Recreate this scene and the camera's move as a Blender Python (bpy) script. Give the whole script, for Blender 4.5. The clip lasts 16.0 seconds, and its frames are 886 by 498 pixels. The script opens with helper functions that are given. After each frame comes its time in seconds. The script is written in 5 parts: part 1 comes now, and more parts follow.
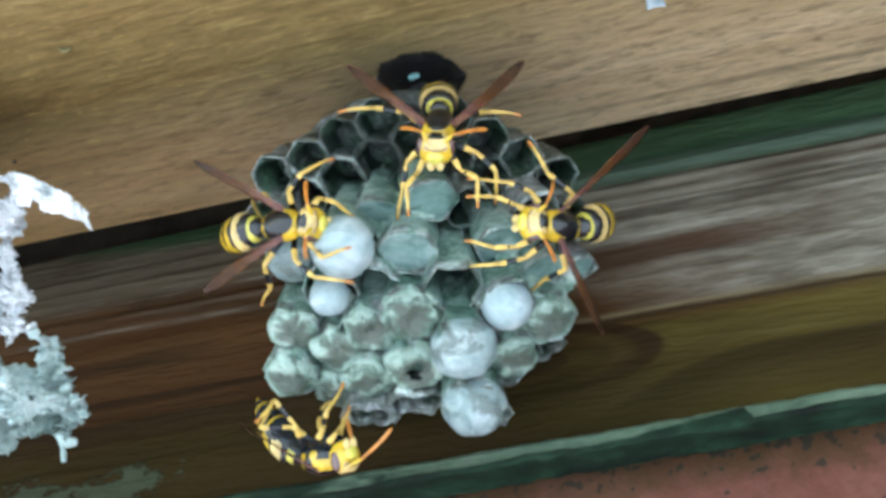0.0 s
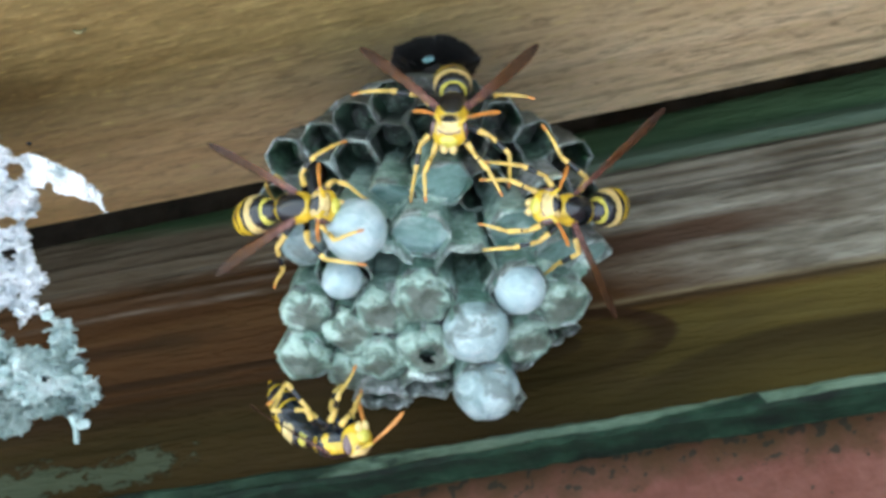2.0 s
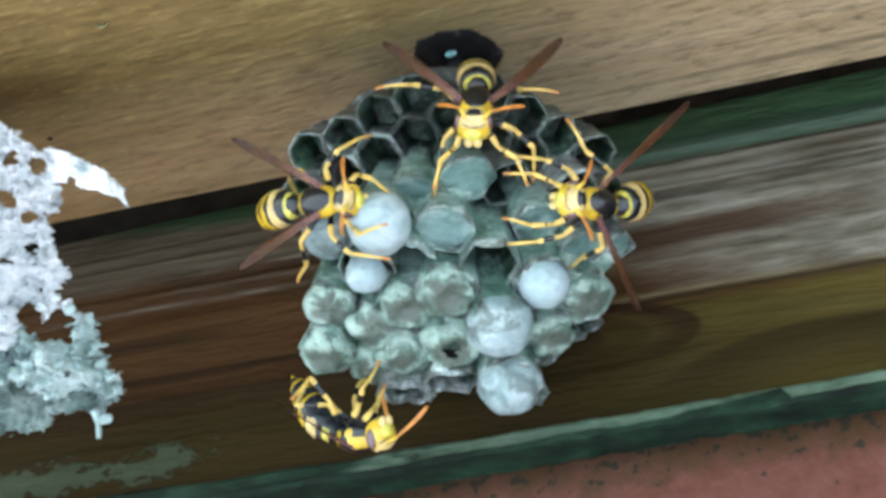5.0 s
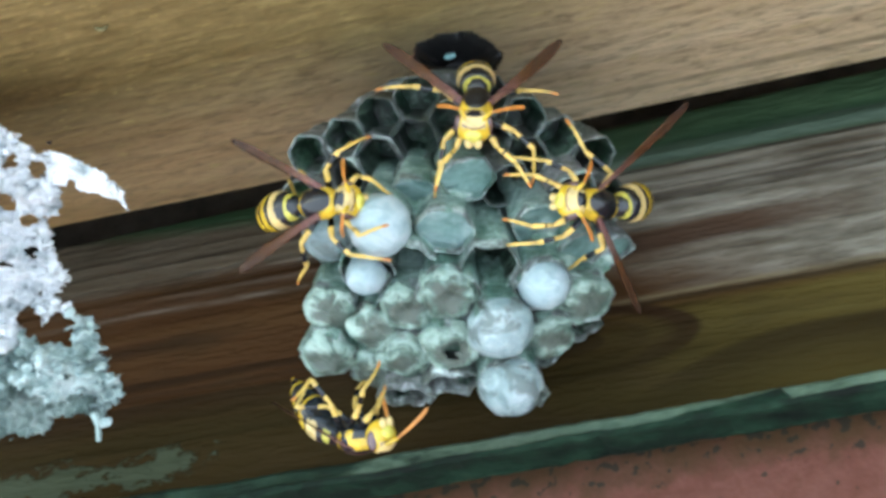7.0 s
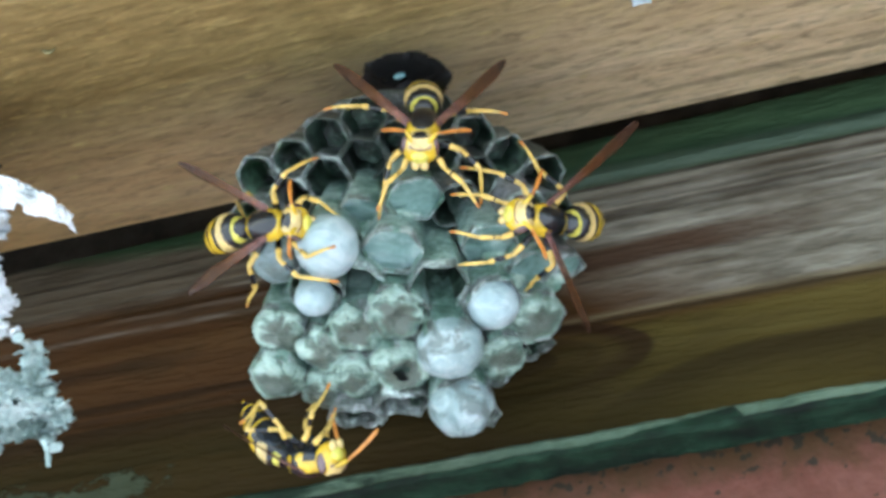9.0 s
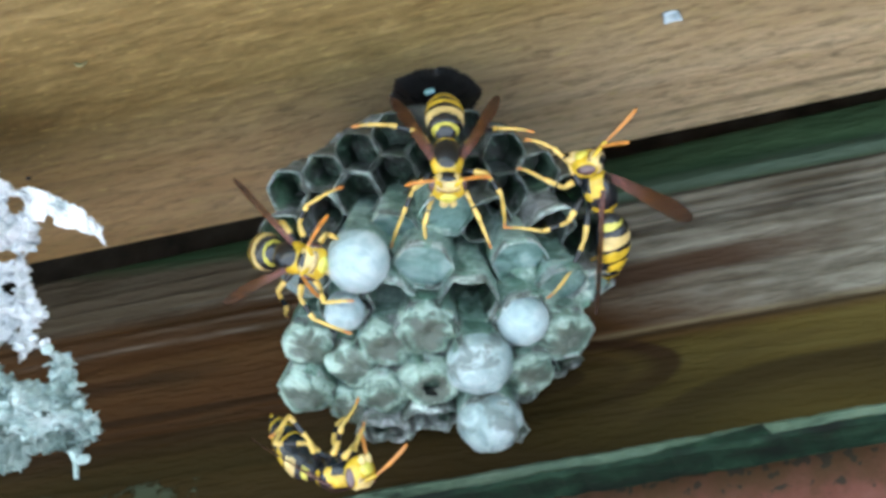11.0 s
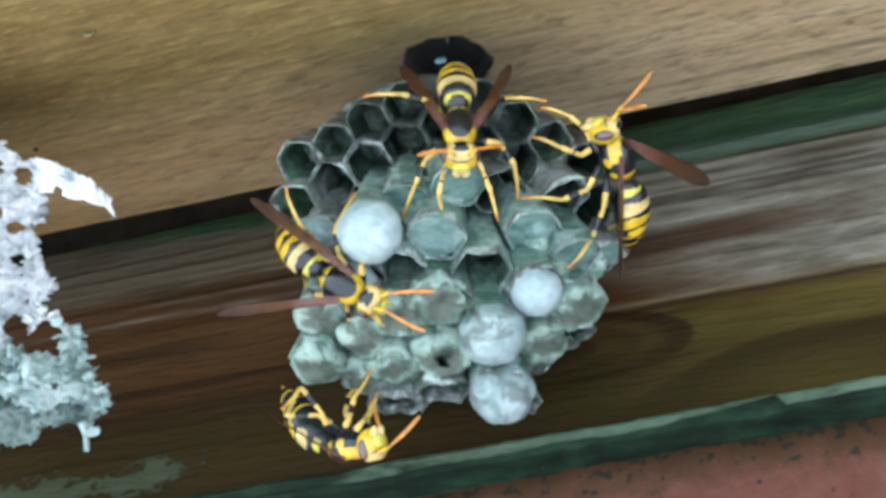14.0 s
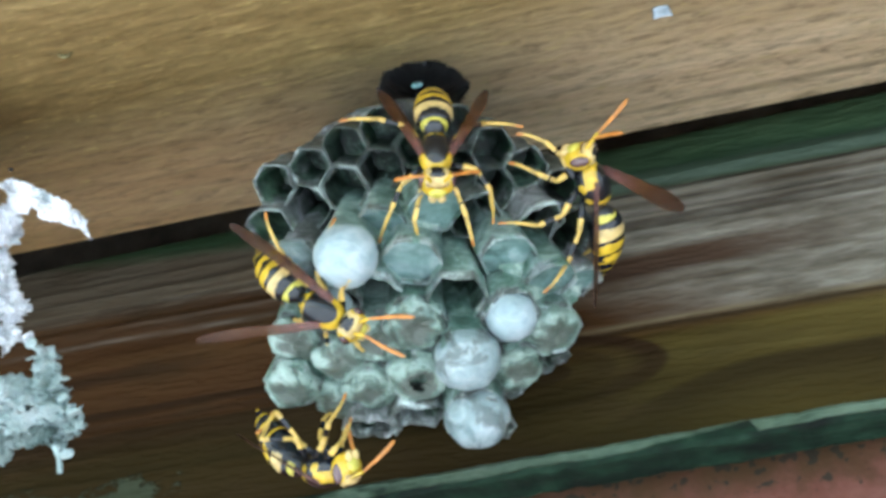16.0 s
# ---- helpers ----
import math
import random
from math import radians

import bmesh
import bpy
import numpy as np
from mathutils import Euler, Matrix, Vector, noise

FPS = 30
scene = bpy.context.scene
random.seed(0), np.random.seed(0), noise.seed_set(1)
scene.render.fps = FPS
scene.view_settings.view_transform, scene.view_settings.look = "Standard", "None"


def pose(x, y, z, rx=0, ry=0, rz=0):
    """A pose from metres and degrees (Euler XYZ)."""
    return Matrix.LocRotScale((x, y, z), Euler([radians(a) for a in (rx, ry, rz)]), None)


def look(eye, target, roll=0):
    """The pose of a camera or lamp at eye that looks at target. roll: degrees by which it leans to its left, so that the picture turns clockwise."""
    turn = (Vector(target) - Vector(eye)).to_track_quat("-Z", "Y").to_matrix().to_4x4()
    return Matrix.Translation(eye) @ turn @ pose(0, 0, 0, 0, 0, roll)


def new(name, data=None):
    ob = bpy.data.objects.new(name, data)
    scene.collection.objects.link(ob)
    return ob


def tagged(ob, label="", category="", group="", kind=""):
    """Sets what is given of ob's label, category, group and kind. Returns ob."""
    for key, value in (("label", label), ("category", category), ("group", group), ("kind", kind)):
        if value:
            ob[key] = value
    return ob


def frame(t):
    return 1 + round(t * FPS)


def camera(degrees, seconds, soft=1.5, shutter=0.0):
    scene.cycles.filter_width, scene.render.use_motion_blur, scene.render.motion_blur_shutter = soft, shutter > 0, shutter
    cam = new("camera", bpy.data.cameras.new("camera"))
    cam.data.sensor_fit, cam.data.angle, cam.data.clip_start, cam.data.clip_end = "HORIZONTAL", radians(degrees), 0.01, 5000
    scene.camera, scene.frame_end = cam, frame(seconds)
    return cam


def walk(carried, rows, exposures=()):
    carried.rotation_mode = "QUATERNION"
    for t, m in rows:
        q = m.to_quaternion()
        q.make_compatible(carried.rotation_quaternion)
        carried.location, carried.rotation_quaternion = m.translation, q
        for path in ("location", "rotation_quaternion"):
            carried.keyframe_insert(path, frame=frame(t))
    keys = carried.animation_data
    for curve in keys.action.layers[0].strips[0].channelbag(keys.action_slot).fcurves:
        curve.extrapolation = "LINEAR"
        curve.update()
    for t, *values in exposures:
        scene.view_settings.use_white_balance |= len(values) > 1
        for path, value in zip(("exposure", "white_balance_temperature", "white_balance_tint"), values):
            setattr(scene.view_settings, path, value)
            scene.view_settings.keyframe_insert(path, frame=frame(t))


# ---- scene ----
cam = camera(30.0, 16.0, soft=3.6)

# the camera's path: seconds, place, turn
PATH = [
    (0, 0.05069, -0.13906, 2.18561, 121.048, 0.563, 19.226),
    (0.5, 0.05042, -0.13895, 2.18587, 121.100, 0.215, 19.491),
    (1, 0.05036, -0.14008, 2.18584, 120.851, -0.331, 19.833),
    (1.5, 0.04743, -0.13886, 2.18325, 121.337, 0.488, 18.911),
    (2, 0.05119, -0.13821, 2.18548, 120.622, -0.060, 19.671),
    (2.5, 0.04909, -0.13812, 2.18405, 120.283, 0.055, 19.625),
    (3, 0.04928, -0.13854, 2.18410, 120.082, -0.193, 19.884),
    (3.5, 0.04989, -0.13800, 2.18411, 120.637, -0.196, 19.670),
    (4, 0.04903, -0.13855, 2.18503, 120.710, -0.002, 19.573),
    (6.5, 0.04969, -0.13773, 2.18452, 120.590, -0.510, 20.307),
    (7, 0.04845, -0.13808, 2.18404, 121.060, 0.072, 19.730),
    (7.5, 0.04578, -0.13956, 2.18407, 120.899, 0.221, 19.351),
    (8, 0.04795, -0.13745, 2.18376, 119.984, 0.405, 19.680),
    (8.5, 0.05154, -0.13605, 2.18393, 121.772, 0.854, 19.500),
    (10.8, 0.05007, -0.13793, 2.18605, 121.673, 0.572, 19.506),
    (11, 0.04954, -0.13741, 2.18451, 122.209, 0.298, 19.500),
    (11.5, 0.04838, -0.13845, 2.18455, 122.011, 0.473, 19.285),
    (12, 0.04829, -0.13787, 2.18425, 121.455, 0.236, 19.484),
    (12.5, 0.04709, -0.13908, 2.18523, 120.631, 0.173, 19.830),
    (13, 0.04788, -0.13740, 2.18420, 121.502, 0.393, 19.298),
    (13.5, 0.04944, -0.13544, 2.18440, 121.167, 0.237, 19.381),
    (14, 0.04774, -0.13680, 2.18491, 121.282, 0.433, 19.502),
    (14.5, 0.04655, -0.13727, 2.18458, 121.580, 0.474, 19.211),
    (15, 0.04841, -0.13604, 2.18461, 121.372, 0.307, 19.196),
    (15.5, 0.04657, -0.13747, 2.18414, 121.624, 0.907, 18.361),
    (16, 0.04783, -0.13794, 2.18598, 121.633, 0.627, 18.512),
]
walk(cam, [(t, pose(*row)) for t, *row in PATH], [(0, 2.2, 5720, 2), (16.0, 2.2, 5720, 2)])

# ---- light: overcast daylight from the open side of the eaves ----
world = bpy.data.worlds.new("sky")
scene.world = world
world.use_nodes = True
wn = world.node_tree.nodes
sky = wn.new("ShaderNodeTexSky")
sky.sky_type, sky.sun_disc = "NISHITA", False
SUN_EL, SUN_AZ = 52.0, 52.0  # height, and turn from the wall's outward normal
sky.sun_elevation = radians(SUN_EL)
sky.sun_rotation = radians(180 + SUN_AZ)
sky.air_density, sky.dust_density = 1.4, 2.5
world.node_tree.links.new(sky.outputs[0], wn["Background"].inputs[0])
wn["Background"].inputs[1].default_value = 0.15
sun = new("sun", bpy.data.lights.new("sun", "SUN"))
sun.data.energy, sun.data.angle, sun.data.color = 3.0, radians(20), (1.0, 0.97, 0.93)
sun.matrix_basis = look((2.3, -1.8, 6.0), (0, 0, 2.27))

CEIL = 2.2988   # underside of the beam
EDGE = 0.0190   # its edge beside the wall
WALL = 0.0249   # face of the wall board


# ---- materials ----
def material(name, rough=0.6, spec=0.5):
    m = bpy.data.materials.new(name)
    m.use_nodes = True
    b = m.node_tree.nodes["Principled BSDF"]
    b.inputs["Roughness"].default_value = rough
    b.inputs["Specular IOR Level"].default_value = spec
    return m, m.node_tree.nodes, m.node_tree.links, b


def coords(nodes, links, scale, kind="Object", turn=(0, 0, 0)):
    tc, mp = nodes.new("ShaderNodeTexCoord"), nodes.new("ShaderNodeMapping")
    mp.inputs["Scale"].default_value = scale
    mp.inputs["Rotation"].default_value = turn
    links.new(tc.outputs[kind], mp.inputs[0])
    return mp.outputs[0]


def noise_tex(nodes, links, vec, scale, detail=4.0, rough=0.55, warp=0.0):
    n = nodes.new("ShaderNodeTexNoise")
    n.inputs["Scale"].default_value = scale
    n.inputs["Detail"].default_value = detail
    n.inputs["Roughness"].default_value = rough
    n.inputs["Distortion"].default_value = warp
    links.new(vec, n.inputs["Vector"])
    return n.outputs["Fac"]


def ramp(nodes, links, fac, stops):
    r = nodes.new("ShaderNodeValToRGB")
    while len(r.color_ramp.elements) < len(stops):
        r.color_ramp.elements.new(0.5)
    for e, (p, c) in zip(r.color_ramp.elements, stops):
        e.position = p
        e.color = (*c, 1) if len(c) == 3 else (c[0], c[0], c[0], 1)
    links.new(fac, r.inputs[0])
    return r.outputs[0]


def mix(nodes, links, fac, a, b, mode="MIX"):
    m = nodes.new("ShaderNodeMix")
    m.data_type, m.blend_type = "RGBA", mode
    for sock, v in ((m.inputs[0], fac), (m.inputs[6], a), (m.inputs[7], b)):
        if isinstance(v, (int, float)):
            sock.default_value = v
        elif isinstance(v, tuple):
            sock.default_value = (*v, 1)
        else:
            links.new(v, sock)
    return m.outputs[2]


def math_node(nodes, links, op, a, b=0.0):
    m = nodes.new("ShaderNodeMath")
    m.operation = op
    for sock, v in ((m.inputs[0], a), (m.inputs[1], b)):
        if isinstance(v, (int, float)):
            sock.default_value = v
        else:
            links.new(v, sock)
    return m.outputs[0]


def bump(nodes, links, bsdf, height, strength, dist):
    b = nodes.new("ShaderNodeBump")
    b.inputs["Strength"].default_value = strength
    b.inputs["Distance"].default_value = dist
    links.new(height, b.inputs["Height"])
    links.new(b.outputs[0], bsdf.inputs["Normal"])


def beam_wood():
    m, n, l, b = material("beam_wood", 0.55, 0.35)
    v = coords(n, l, (7, 210, 210), turn=(0, 0, radians(-1.5)))
    grain = noise_tex(n, l, v, 1.0, 6, 0.62, 0.6)
    fine = noise_tex(n, l, coords(n, l, (190, 1300, 1300)), 1.0, 4, 0.65)
    broad = noise_tex(n, l, coords(n, l, (13, 55, 55)), 1.0, 3, 0.5, 0.4)
    tc, sp = n.new("ShaderNodeTexCoord"), n.new("ShaderNodeSeparateXYZ")
    l.new(tc.outputs["Object"], sp.inputs[0])
    wob = math_node(n, l, "MULTIPLY", math_node(n, l, "SUBTRACT", broad, 0.5), 0.9)
    # from brown at one end to paler wood at the other, brighter light there painted in
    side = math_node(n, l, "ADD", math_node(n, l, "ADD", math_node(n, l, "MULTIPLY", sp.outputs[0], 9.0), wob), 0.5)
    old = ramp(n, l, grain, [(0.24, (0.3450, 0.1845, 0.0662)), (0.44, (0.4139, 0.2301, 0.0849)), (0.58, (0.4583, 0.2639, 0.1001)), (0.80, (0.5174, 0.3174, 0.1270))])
    pale_wood = ramp(n, l, grain, [(0.24, (0.5365, 0.3676, 0.2041)), (0.44, (0.6460, 0.4638, 0.2728)), (0.58, (0.7171, 0.5317, 0.3263)), (0.80, (0.8103, 0.6278, 0.4092))])
    c = mix(n, l, ramp(n, l, side, [(0.02, (0.0,)), (0.60, (1.0,))]), old, pale_wood)
    # olive tint away from the wall, darkened to counter the light's gradient
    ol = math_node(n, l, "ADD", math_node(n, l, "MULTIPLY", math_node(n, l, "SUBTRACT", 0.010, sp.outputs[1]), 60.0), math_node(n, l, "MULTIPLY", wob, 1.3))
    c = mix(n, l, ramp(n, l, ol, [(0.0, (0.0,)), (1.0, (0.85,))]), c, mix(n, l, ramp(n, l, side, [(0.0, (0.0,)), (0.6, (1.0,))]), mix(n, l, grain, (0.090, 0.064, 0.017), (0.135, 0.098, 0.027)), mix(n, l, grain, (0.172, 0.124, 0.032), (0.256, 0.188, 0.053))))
    c = mix(n, l, ramp(n, l, fine, [(0.42, (0.0,)), (0.75, (0.4,))]), c, (0.1447, 0.09374, 0.03307))
    # short raised fibres; relief painted in, pale on peaks and dark in hollows
    ridge = noise_tex(n, l, coords(n, l, (210, 900, 900), turn=(0, 0, radians(4))), 1.0, 5, 0.65, 0.4)
    c = mix(n, l, ramp(n, l, ridge, [(0.32, (0.7,)), (0.47, (0.0,))]), c, (0.105, 0.062, 0.018))
    c = mix(n, l, ramp(n, l, ridge, [(0.53, (0.0,)), (0.68, (0.58,))]), c, mix(n, l, ramp(n, l, side, [(0.0, (0.0,)), (0.7, (1.0,))]), (0.34, 0.245, 0.085), (0.52, 0.385, 0.165)))
    # bright glints along the grain, painted into the colour
    glint = noise_tex(n, l, coords(n, l, (300, 1600, 1600), turn=(0, 0, radians(5))), 1.0, 2, 0.5)
    c = mix(n, l, ramp(n, l, glint, [(0.66, (0.0,)), (0.72, (0.6,))]), c, (0.54, 0.42, 0.15))
    # worn pale flecks and short scratches along the grain
    fleck = noise_tex(n, l, coords(n, l, (170, 800, 800), turn=(0, 0, radians(6))), 1.0, 4, 0.75)
    c = mix(n, l, ramp(n, l, fleck, [(0.57, (0.0,)), (0.70, (0.45,))]), c, mix(n, l, ramp(n, l, side, [(0.0, (0.0,)), (0.7, (1.0,))]), (0.30, 0.220, 0.075), (0.44, 0.330, 0.135)))
    pit = noise_tex(n, l, coords(n, l, (260, 900, 900)), 1.0, 3, 0.6)
    c = mix(n, l, ramp(n, l, pit, [(0.57, (0.0,)), (0.69, (0.5,))]), c, (0.09465, 0.0602, 0.0195))
    # a few long darker growth lines
    gl = noise_tex(n, l, coords(n, l, (6, 420, 420), turn=(0, 0, radians(-1.5))), 1.0, 3, 0.5, 0.5)
    c = mix(n, l, ramp(n, l, gl, [(0.32, (0.45,)), (0.38, (0.0,))]), c, (0.100, 0.060, 0.020))
    dark = noise_tex(n, l, coords(n, l, (110, 220, 220)), 1.0, 2, 0.5)
    c = mix(n, l, ramp(n, l, dark, [(0.80, (0.0,)), (0.85, (0.7,))]), c, (0.03182, 0.0258, 0.01526))
    l.new(c, b.inputs["Base Color"])
    h = math_node(n, l, "ADD", math_node(n, l, "MULTIPLY", grain, 0.6), math_node(n, l, "ADD", math_node(n, l, "MULTIPLY", ridge, 0.8), math_node(n, l, "MULTIPLY", fleck, 0.5)))
    bump(n, l, b, h, 0.75, 0.0006)
    return m


def board_wood():
    m, n, l, b = material("board_wood", 0.75, 0.06)
    tc, sp = n.new("ShaderNodeTexCoord"), n.new("ShaderNodeSeparateXYZ")
    l.new(tc.outputs["Object"], sp.inputs[0])
    X, Z0 = sp.outputs[0], sp.outputs[2]

    def op(kind, a, c=0.0):
        return math_node(n, l, kind, a, c)

    def lin(v, off, k):
        return op("MULTIPLY", op("SUBTRACT", v, off), k)

    def bell(v, mid, width):
        q = lin(v, mid, 1.0 / width)
        return op("POWER", 2.718, op("MULTIPLY", op("MULTIPLY", q, q), -1.0))

    def steps(v, a, c, top=1.0):
        return ramp(n, l, lin(v, a, 1.0 / (c - a)), [(0.0, (0.0,)), (1.0, (top,))])

    slow = noise_tex(n, l, coords(n, l, (28, 60, 60)), 1.0, 2, 0.4)
    jag = noise_tex(n, l, coords(n, l, (90, 900, 900)), 1.0, 3, 0.6)
    grain = noise_tex(n, l, coords(n, l, (9, 170, 170), turn=(0, radians(0.5), 0)), 1.0, 5, 0.5, 0.7)
    fine = noise_tex(n, l, coords(n, l, (200, 1100, 1100)), 1.0, 4, 0.6)
    wob = lin(grain, 0.5, 1.6)
    # height along the board, bent a little as the grain wanders
    Z = op("ADD", Z0, op("ADD", lin(slow, 0.5, 0.0014), lin(jag, 0.5, 0.0005)))
    c = ramp(n, l, grain, [(0.24, (0.030, 0.0135, 0.0048)), (0.44, (0.046, 0.0222, 0.0078)), (0.60, (0.058, 0.0300, 0.0110)), (0.80, (0.072, 0.0405, 0.0165))])
    c = mix(n, l, ramp(n, l, fine, [(0.45, (0.0,)), (0.75, (0.25,))]), c, (0.02337, 0.01361, 0.007))
    # weathered grey on the upper half, strongest away from the nest
    up = op("ADD", op("ADD", lin(X, 0.006, 34.0), lin(Z, 2.2800, 55.0)), op("MULTIPLY", wob, 0.8))
    pale = mix(n, l, ramp(n, l, fine, [(0.30, (0.0,)), (0.70, (1.0,))]), (0.074, 0.068, 0.052), (0.184, 0.174, 0.142))
    c = mix(n, l, op("MULTIPLY", ramp(n, l, up, [(0.0, (0.0,)), (0.9, (0.9,))]), steps(Z, 2.2755, 2.2775)), c, pale)
    gt = op("ADD", lin(Z, 2.2905, 260.0), wob)
    c = mix(n, l, ramp(n, l, gt, [(0.0, (0.0,)), (0.8, (0.55,))]), c, mix(n, l, fine, (0.04382, 0.04017, 0.02816), (0.1388, 0.1278, 0.09504)))
    # brown stain left in the grain beyond the nest, another one before it
    s1 = op("MULTIPLY", op("MULTIPLY", steps(Z, 2.2822, 2.2832), op("SUBTRACT", 1.0, steps(Z, 2.2855, 2.2864))), op("MULTIPLY", steps(X, 0.000, 0.008), op("SUBTRACT", 1.0, steps(X, 0.028, 0.046))))
    s2 = op("MULTIPLY", bell(Z, 2.2817, 0.0009), op("SUBTRACT", 1.0, steps(X, -0.045, -0.034)))
    c = mix(n, l, op("MULTIPLY", s1, 0.9), c, mix(n, l, grain, (0.016, 0.008, 0.0045), (0.050, 0.026, 0.014)))
    c = mix(n, l, op("MULTIPLY", s2, 0.75), c, (0.01607, 0.008034, 0.004224))
    # olive brown lower half
    lowf = op("ADD", lin(Z, 2.2766, -420.0), op("MULTIPLY", wob, 0.4))
    olive = ramp(n, l, grain, [(0.30, (0.0306, 0.0219, 0.0045)), (0.50, (0.0468, 0.0357, 0.0080)), (0.70, (0.0648, 0.0525, 0.0140))])
    c = mix(n, l, op("MULTIPLY", ramp(n, l, lowf, [(0.0, (0.0,)), (0.8, (1.0,))]), steps(X, -0.010, 0.020, 0.9)), c, olive)
    # dark growth line with a pale lip along its upper side
    far = steps(X, 0.004, 0.014)
    c = mix(n, l, op("MULTIPLY", bell(Z, 2.2767, 0.00035), op("MULTIPLY", far, 0.5)), c, (0.1461, 0.1242, 0.0704))
    c = mix(n, l, op("MULTIPLY", bell(Z, 2.2761, 0.00030), op("MULTIPLY", far, 0.9)), c, (0.01899, 0.01169, 0.004928))
    # second growth line, which dips towards the nest, dark below
    dip = op("MAXIMUM", op("SUBTRACT", 0.034, X), 0.0)
    z2 = op("ADD", Z, op("MULTIPLY", op("MULTIPLY", dip, dip), 14.0))
    below = op("MULTIPLY", steps(op("MULTIPLY", z2, -1.0), -2.2710, -2.2704), steps(z2, 2.2635, 2.2690, 0.92))
    c = mix(n, l, op("MULTIPLY", below, steps(X, 0.008, 0.020)), c, (0.01753, 0.01169, 0.003872))
    # nested arches of a knot behind the nest; they run on as long bands
    kx = lin(op("MAXIMUM", op("SUBTRACT", X, 0.004), 0.0), 0.0, 1 / 0.0165)
    kz = lin(Z, 2.2722, 1 / 0.0046)
    d = op("SQRT", op("ADD", op("MULTIPLY", kx, kx), op("MULTIPLY", kz, kz)))
    inside = op("SUBTRACT", 1.0, steps(d, 0.96, 1.04))
    rings = ramp(n, l, d, [(0.0, (0.55,)), (0.30, (0.9,)), (0.36, (0.25,)), (0.62, (0.45,)), (0.70, (0.15,)), (0.90, (0.75,)), (1.0, (1.0,))])
    c = mix(n, l, op("MINIMUM", op("MULTIPLY", op("MULTIPLY", inside, rings), 1.5), 1.0), c, (0.01753, 0.008765, 0.00352))
    # olive brown at the foot, thin near the nest, the shade there painted in
    foot = op("ADD", lin(Z, 2.2742, -240.0), wob)
    c = mix(n, l, op("MULTIPLY", ramp(n, l, foot, [(0.0, (0.0,)), (1.0, (0.85,))]), op("SUBTRACT", 1.0, steps(X, 0.010, 0.034, 0.7))), c, (0.01753, 0.01279, 0.003168))
    # light on the mouldings' lips and shade in their hollows, painted as lines
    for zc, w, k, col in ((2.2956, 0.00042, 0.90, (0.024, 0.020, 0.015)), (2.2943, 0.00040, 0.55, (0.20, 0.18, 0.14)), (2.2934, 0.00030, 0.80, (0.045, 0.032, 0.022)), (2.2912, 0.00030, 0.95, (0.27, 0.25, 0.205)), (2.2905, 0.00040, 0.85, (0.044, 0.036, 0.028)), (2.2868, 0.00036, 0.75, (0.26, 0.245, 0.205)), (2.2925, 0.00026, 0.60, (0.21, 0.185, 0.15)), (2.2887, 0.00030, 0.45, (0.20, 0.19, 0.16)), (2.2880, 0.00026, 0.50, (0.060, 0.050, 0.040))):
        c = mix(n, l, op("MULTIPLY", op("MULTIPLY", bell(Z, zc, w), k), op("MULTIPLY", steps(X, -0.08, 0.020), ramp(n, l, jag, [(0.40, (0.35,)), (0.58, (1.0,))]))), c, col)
    # smoky blotches in the old stain
    bl = noise_tex(n, l, coords(n, l, (45, 150, 150)), 1.0, 4, 0.6, 0.5)
    c = mix(n, l, ramp(n, l, bl, [(0.50, (0.0,)), (0.68, (0.5,))]), c, (0.02288, 0.01496, 0.00616))
    # algae in the rebates
    ga = op("ADD", lin(Z, 2.2950, 420.0), op("ADD", op("MULTIPLY", wob, 1.4), lin(X, 0.004, 40.0)))
    moss = mix(n, l, ramp(n, l, grain, [(0.36, (0.0,)), (0.62, (1.0,))]), mix(n, l, jag, (0.0022, 0.0089, 0.0033), (0.0121, 0.0368, 0.0137)), mix(n, l, fine, (0.0143, 0.0378, 0.0148), (0.0462, 0.0861, 0.0390)))
    c = mix(n, l, op("MULTIPLY", ramp(n, l, ga, [(0.0, (0.0,)), (0.9, (0.92,))]), steps(Z, 2.2956, 2.2962)), c, moss)
    # paler growth along the foot of the algae
    pb = op("MULTIPLY", op("MULTIPLY", steps(Z, 2.2958, 2.2965), op("SUBTRACT", 1.0, steps(Z, 2.2974, 2.2996))), ramp(n, l, ga, [(0.0, (0.0,)), (0.9, (0.75,))]))
    c = mix(n, l, pb, c, mix(n, l, fine, (0.036, 0.056, 0.039), (0.112, 0.142, 0.108)))
    # flaking grey-green paint low at one end
    pn = noise_tex(n, l, coords(n, l, (150, 300, 300)), 1.0, 6, 0.75)
    pa = op("ADD", op("MULTIPLY", bell(Z0, 2.2650, 0.0040), op("SUBTRACT", 1.0, steps(X, -0.043, -0.033))), lin(pn, 0.5, 2.6))
    pm = ramp(n, l, pa, [(0.84, (0.0,)), (0.92, (0.85,))])
    c = mix(n, l, pm, c, mix(n, l, fine, (0.028, 0.036, 0.020), (0.052, 0.064, 0.040)))
    l.new(c, b.inputs["Base Color"])
    hh = op("ADD", op("ADD", grain, op("MULTIPLY", fine, 0.6)), op("MULTIPLY", pm, 0.4))
    bump(n, l, b, hh, 0.8, 0.0011)
    return m


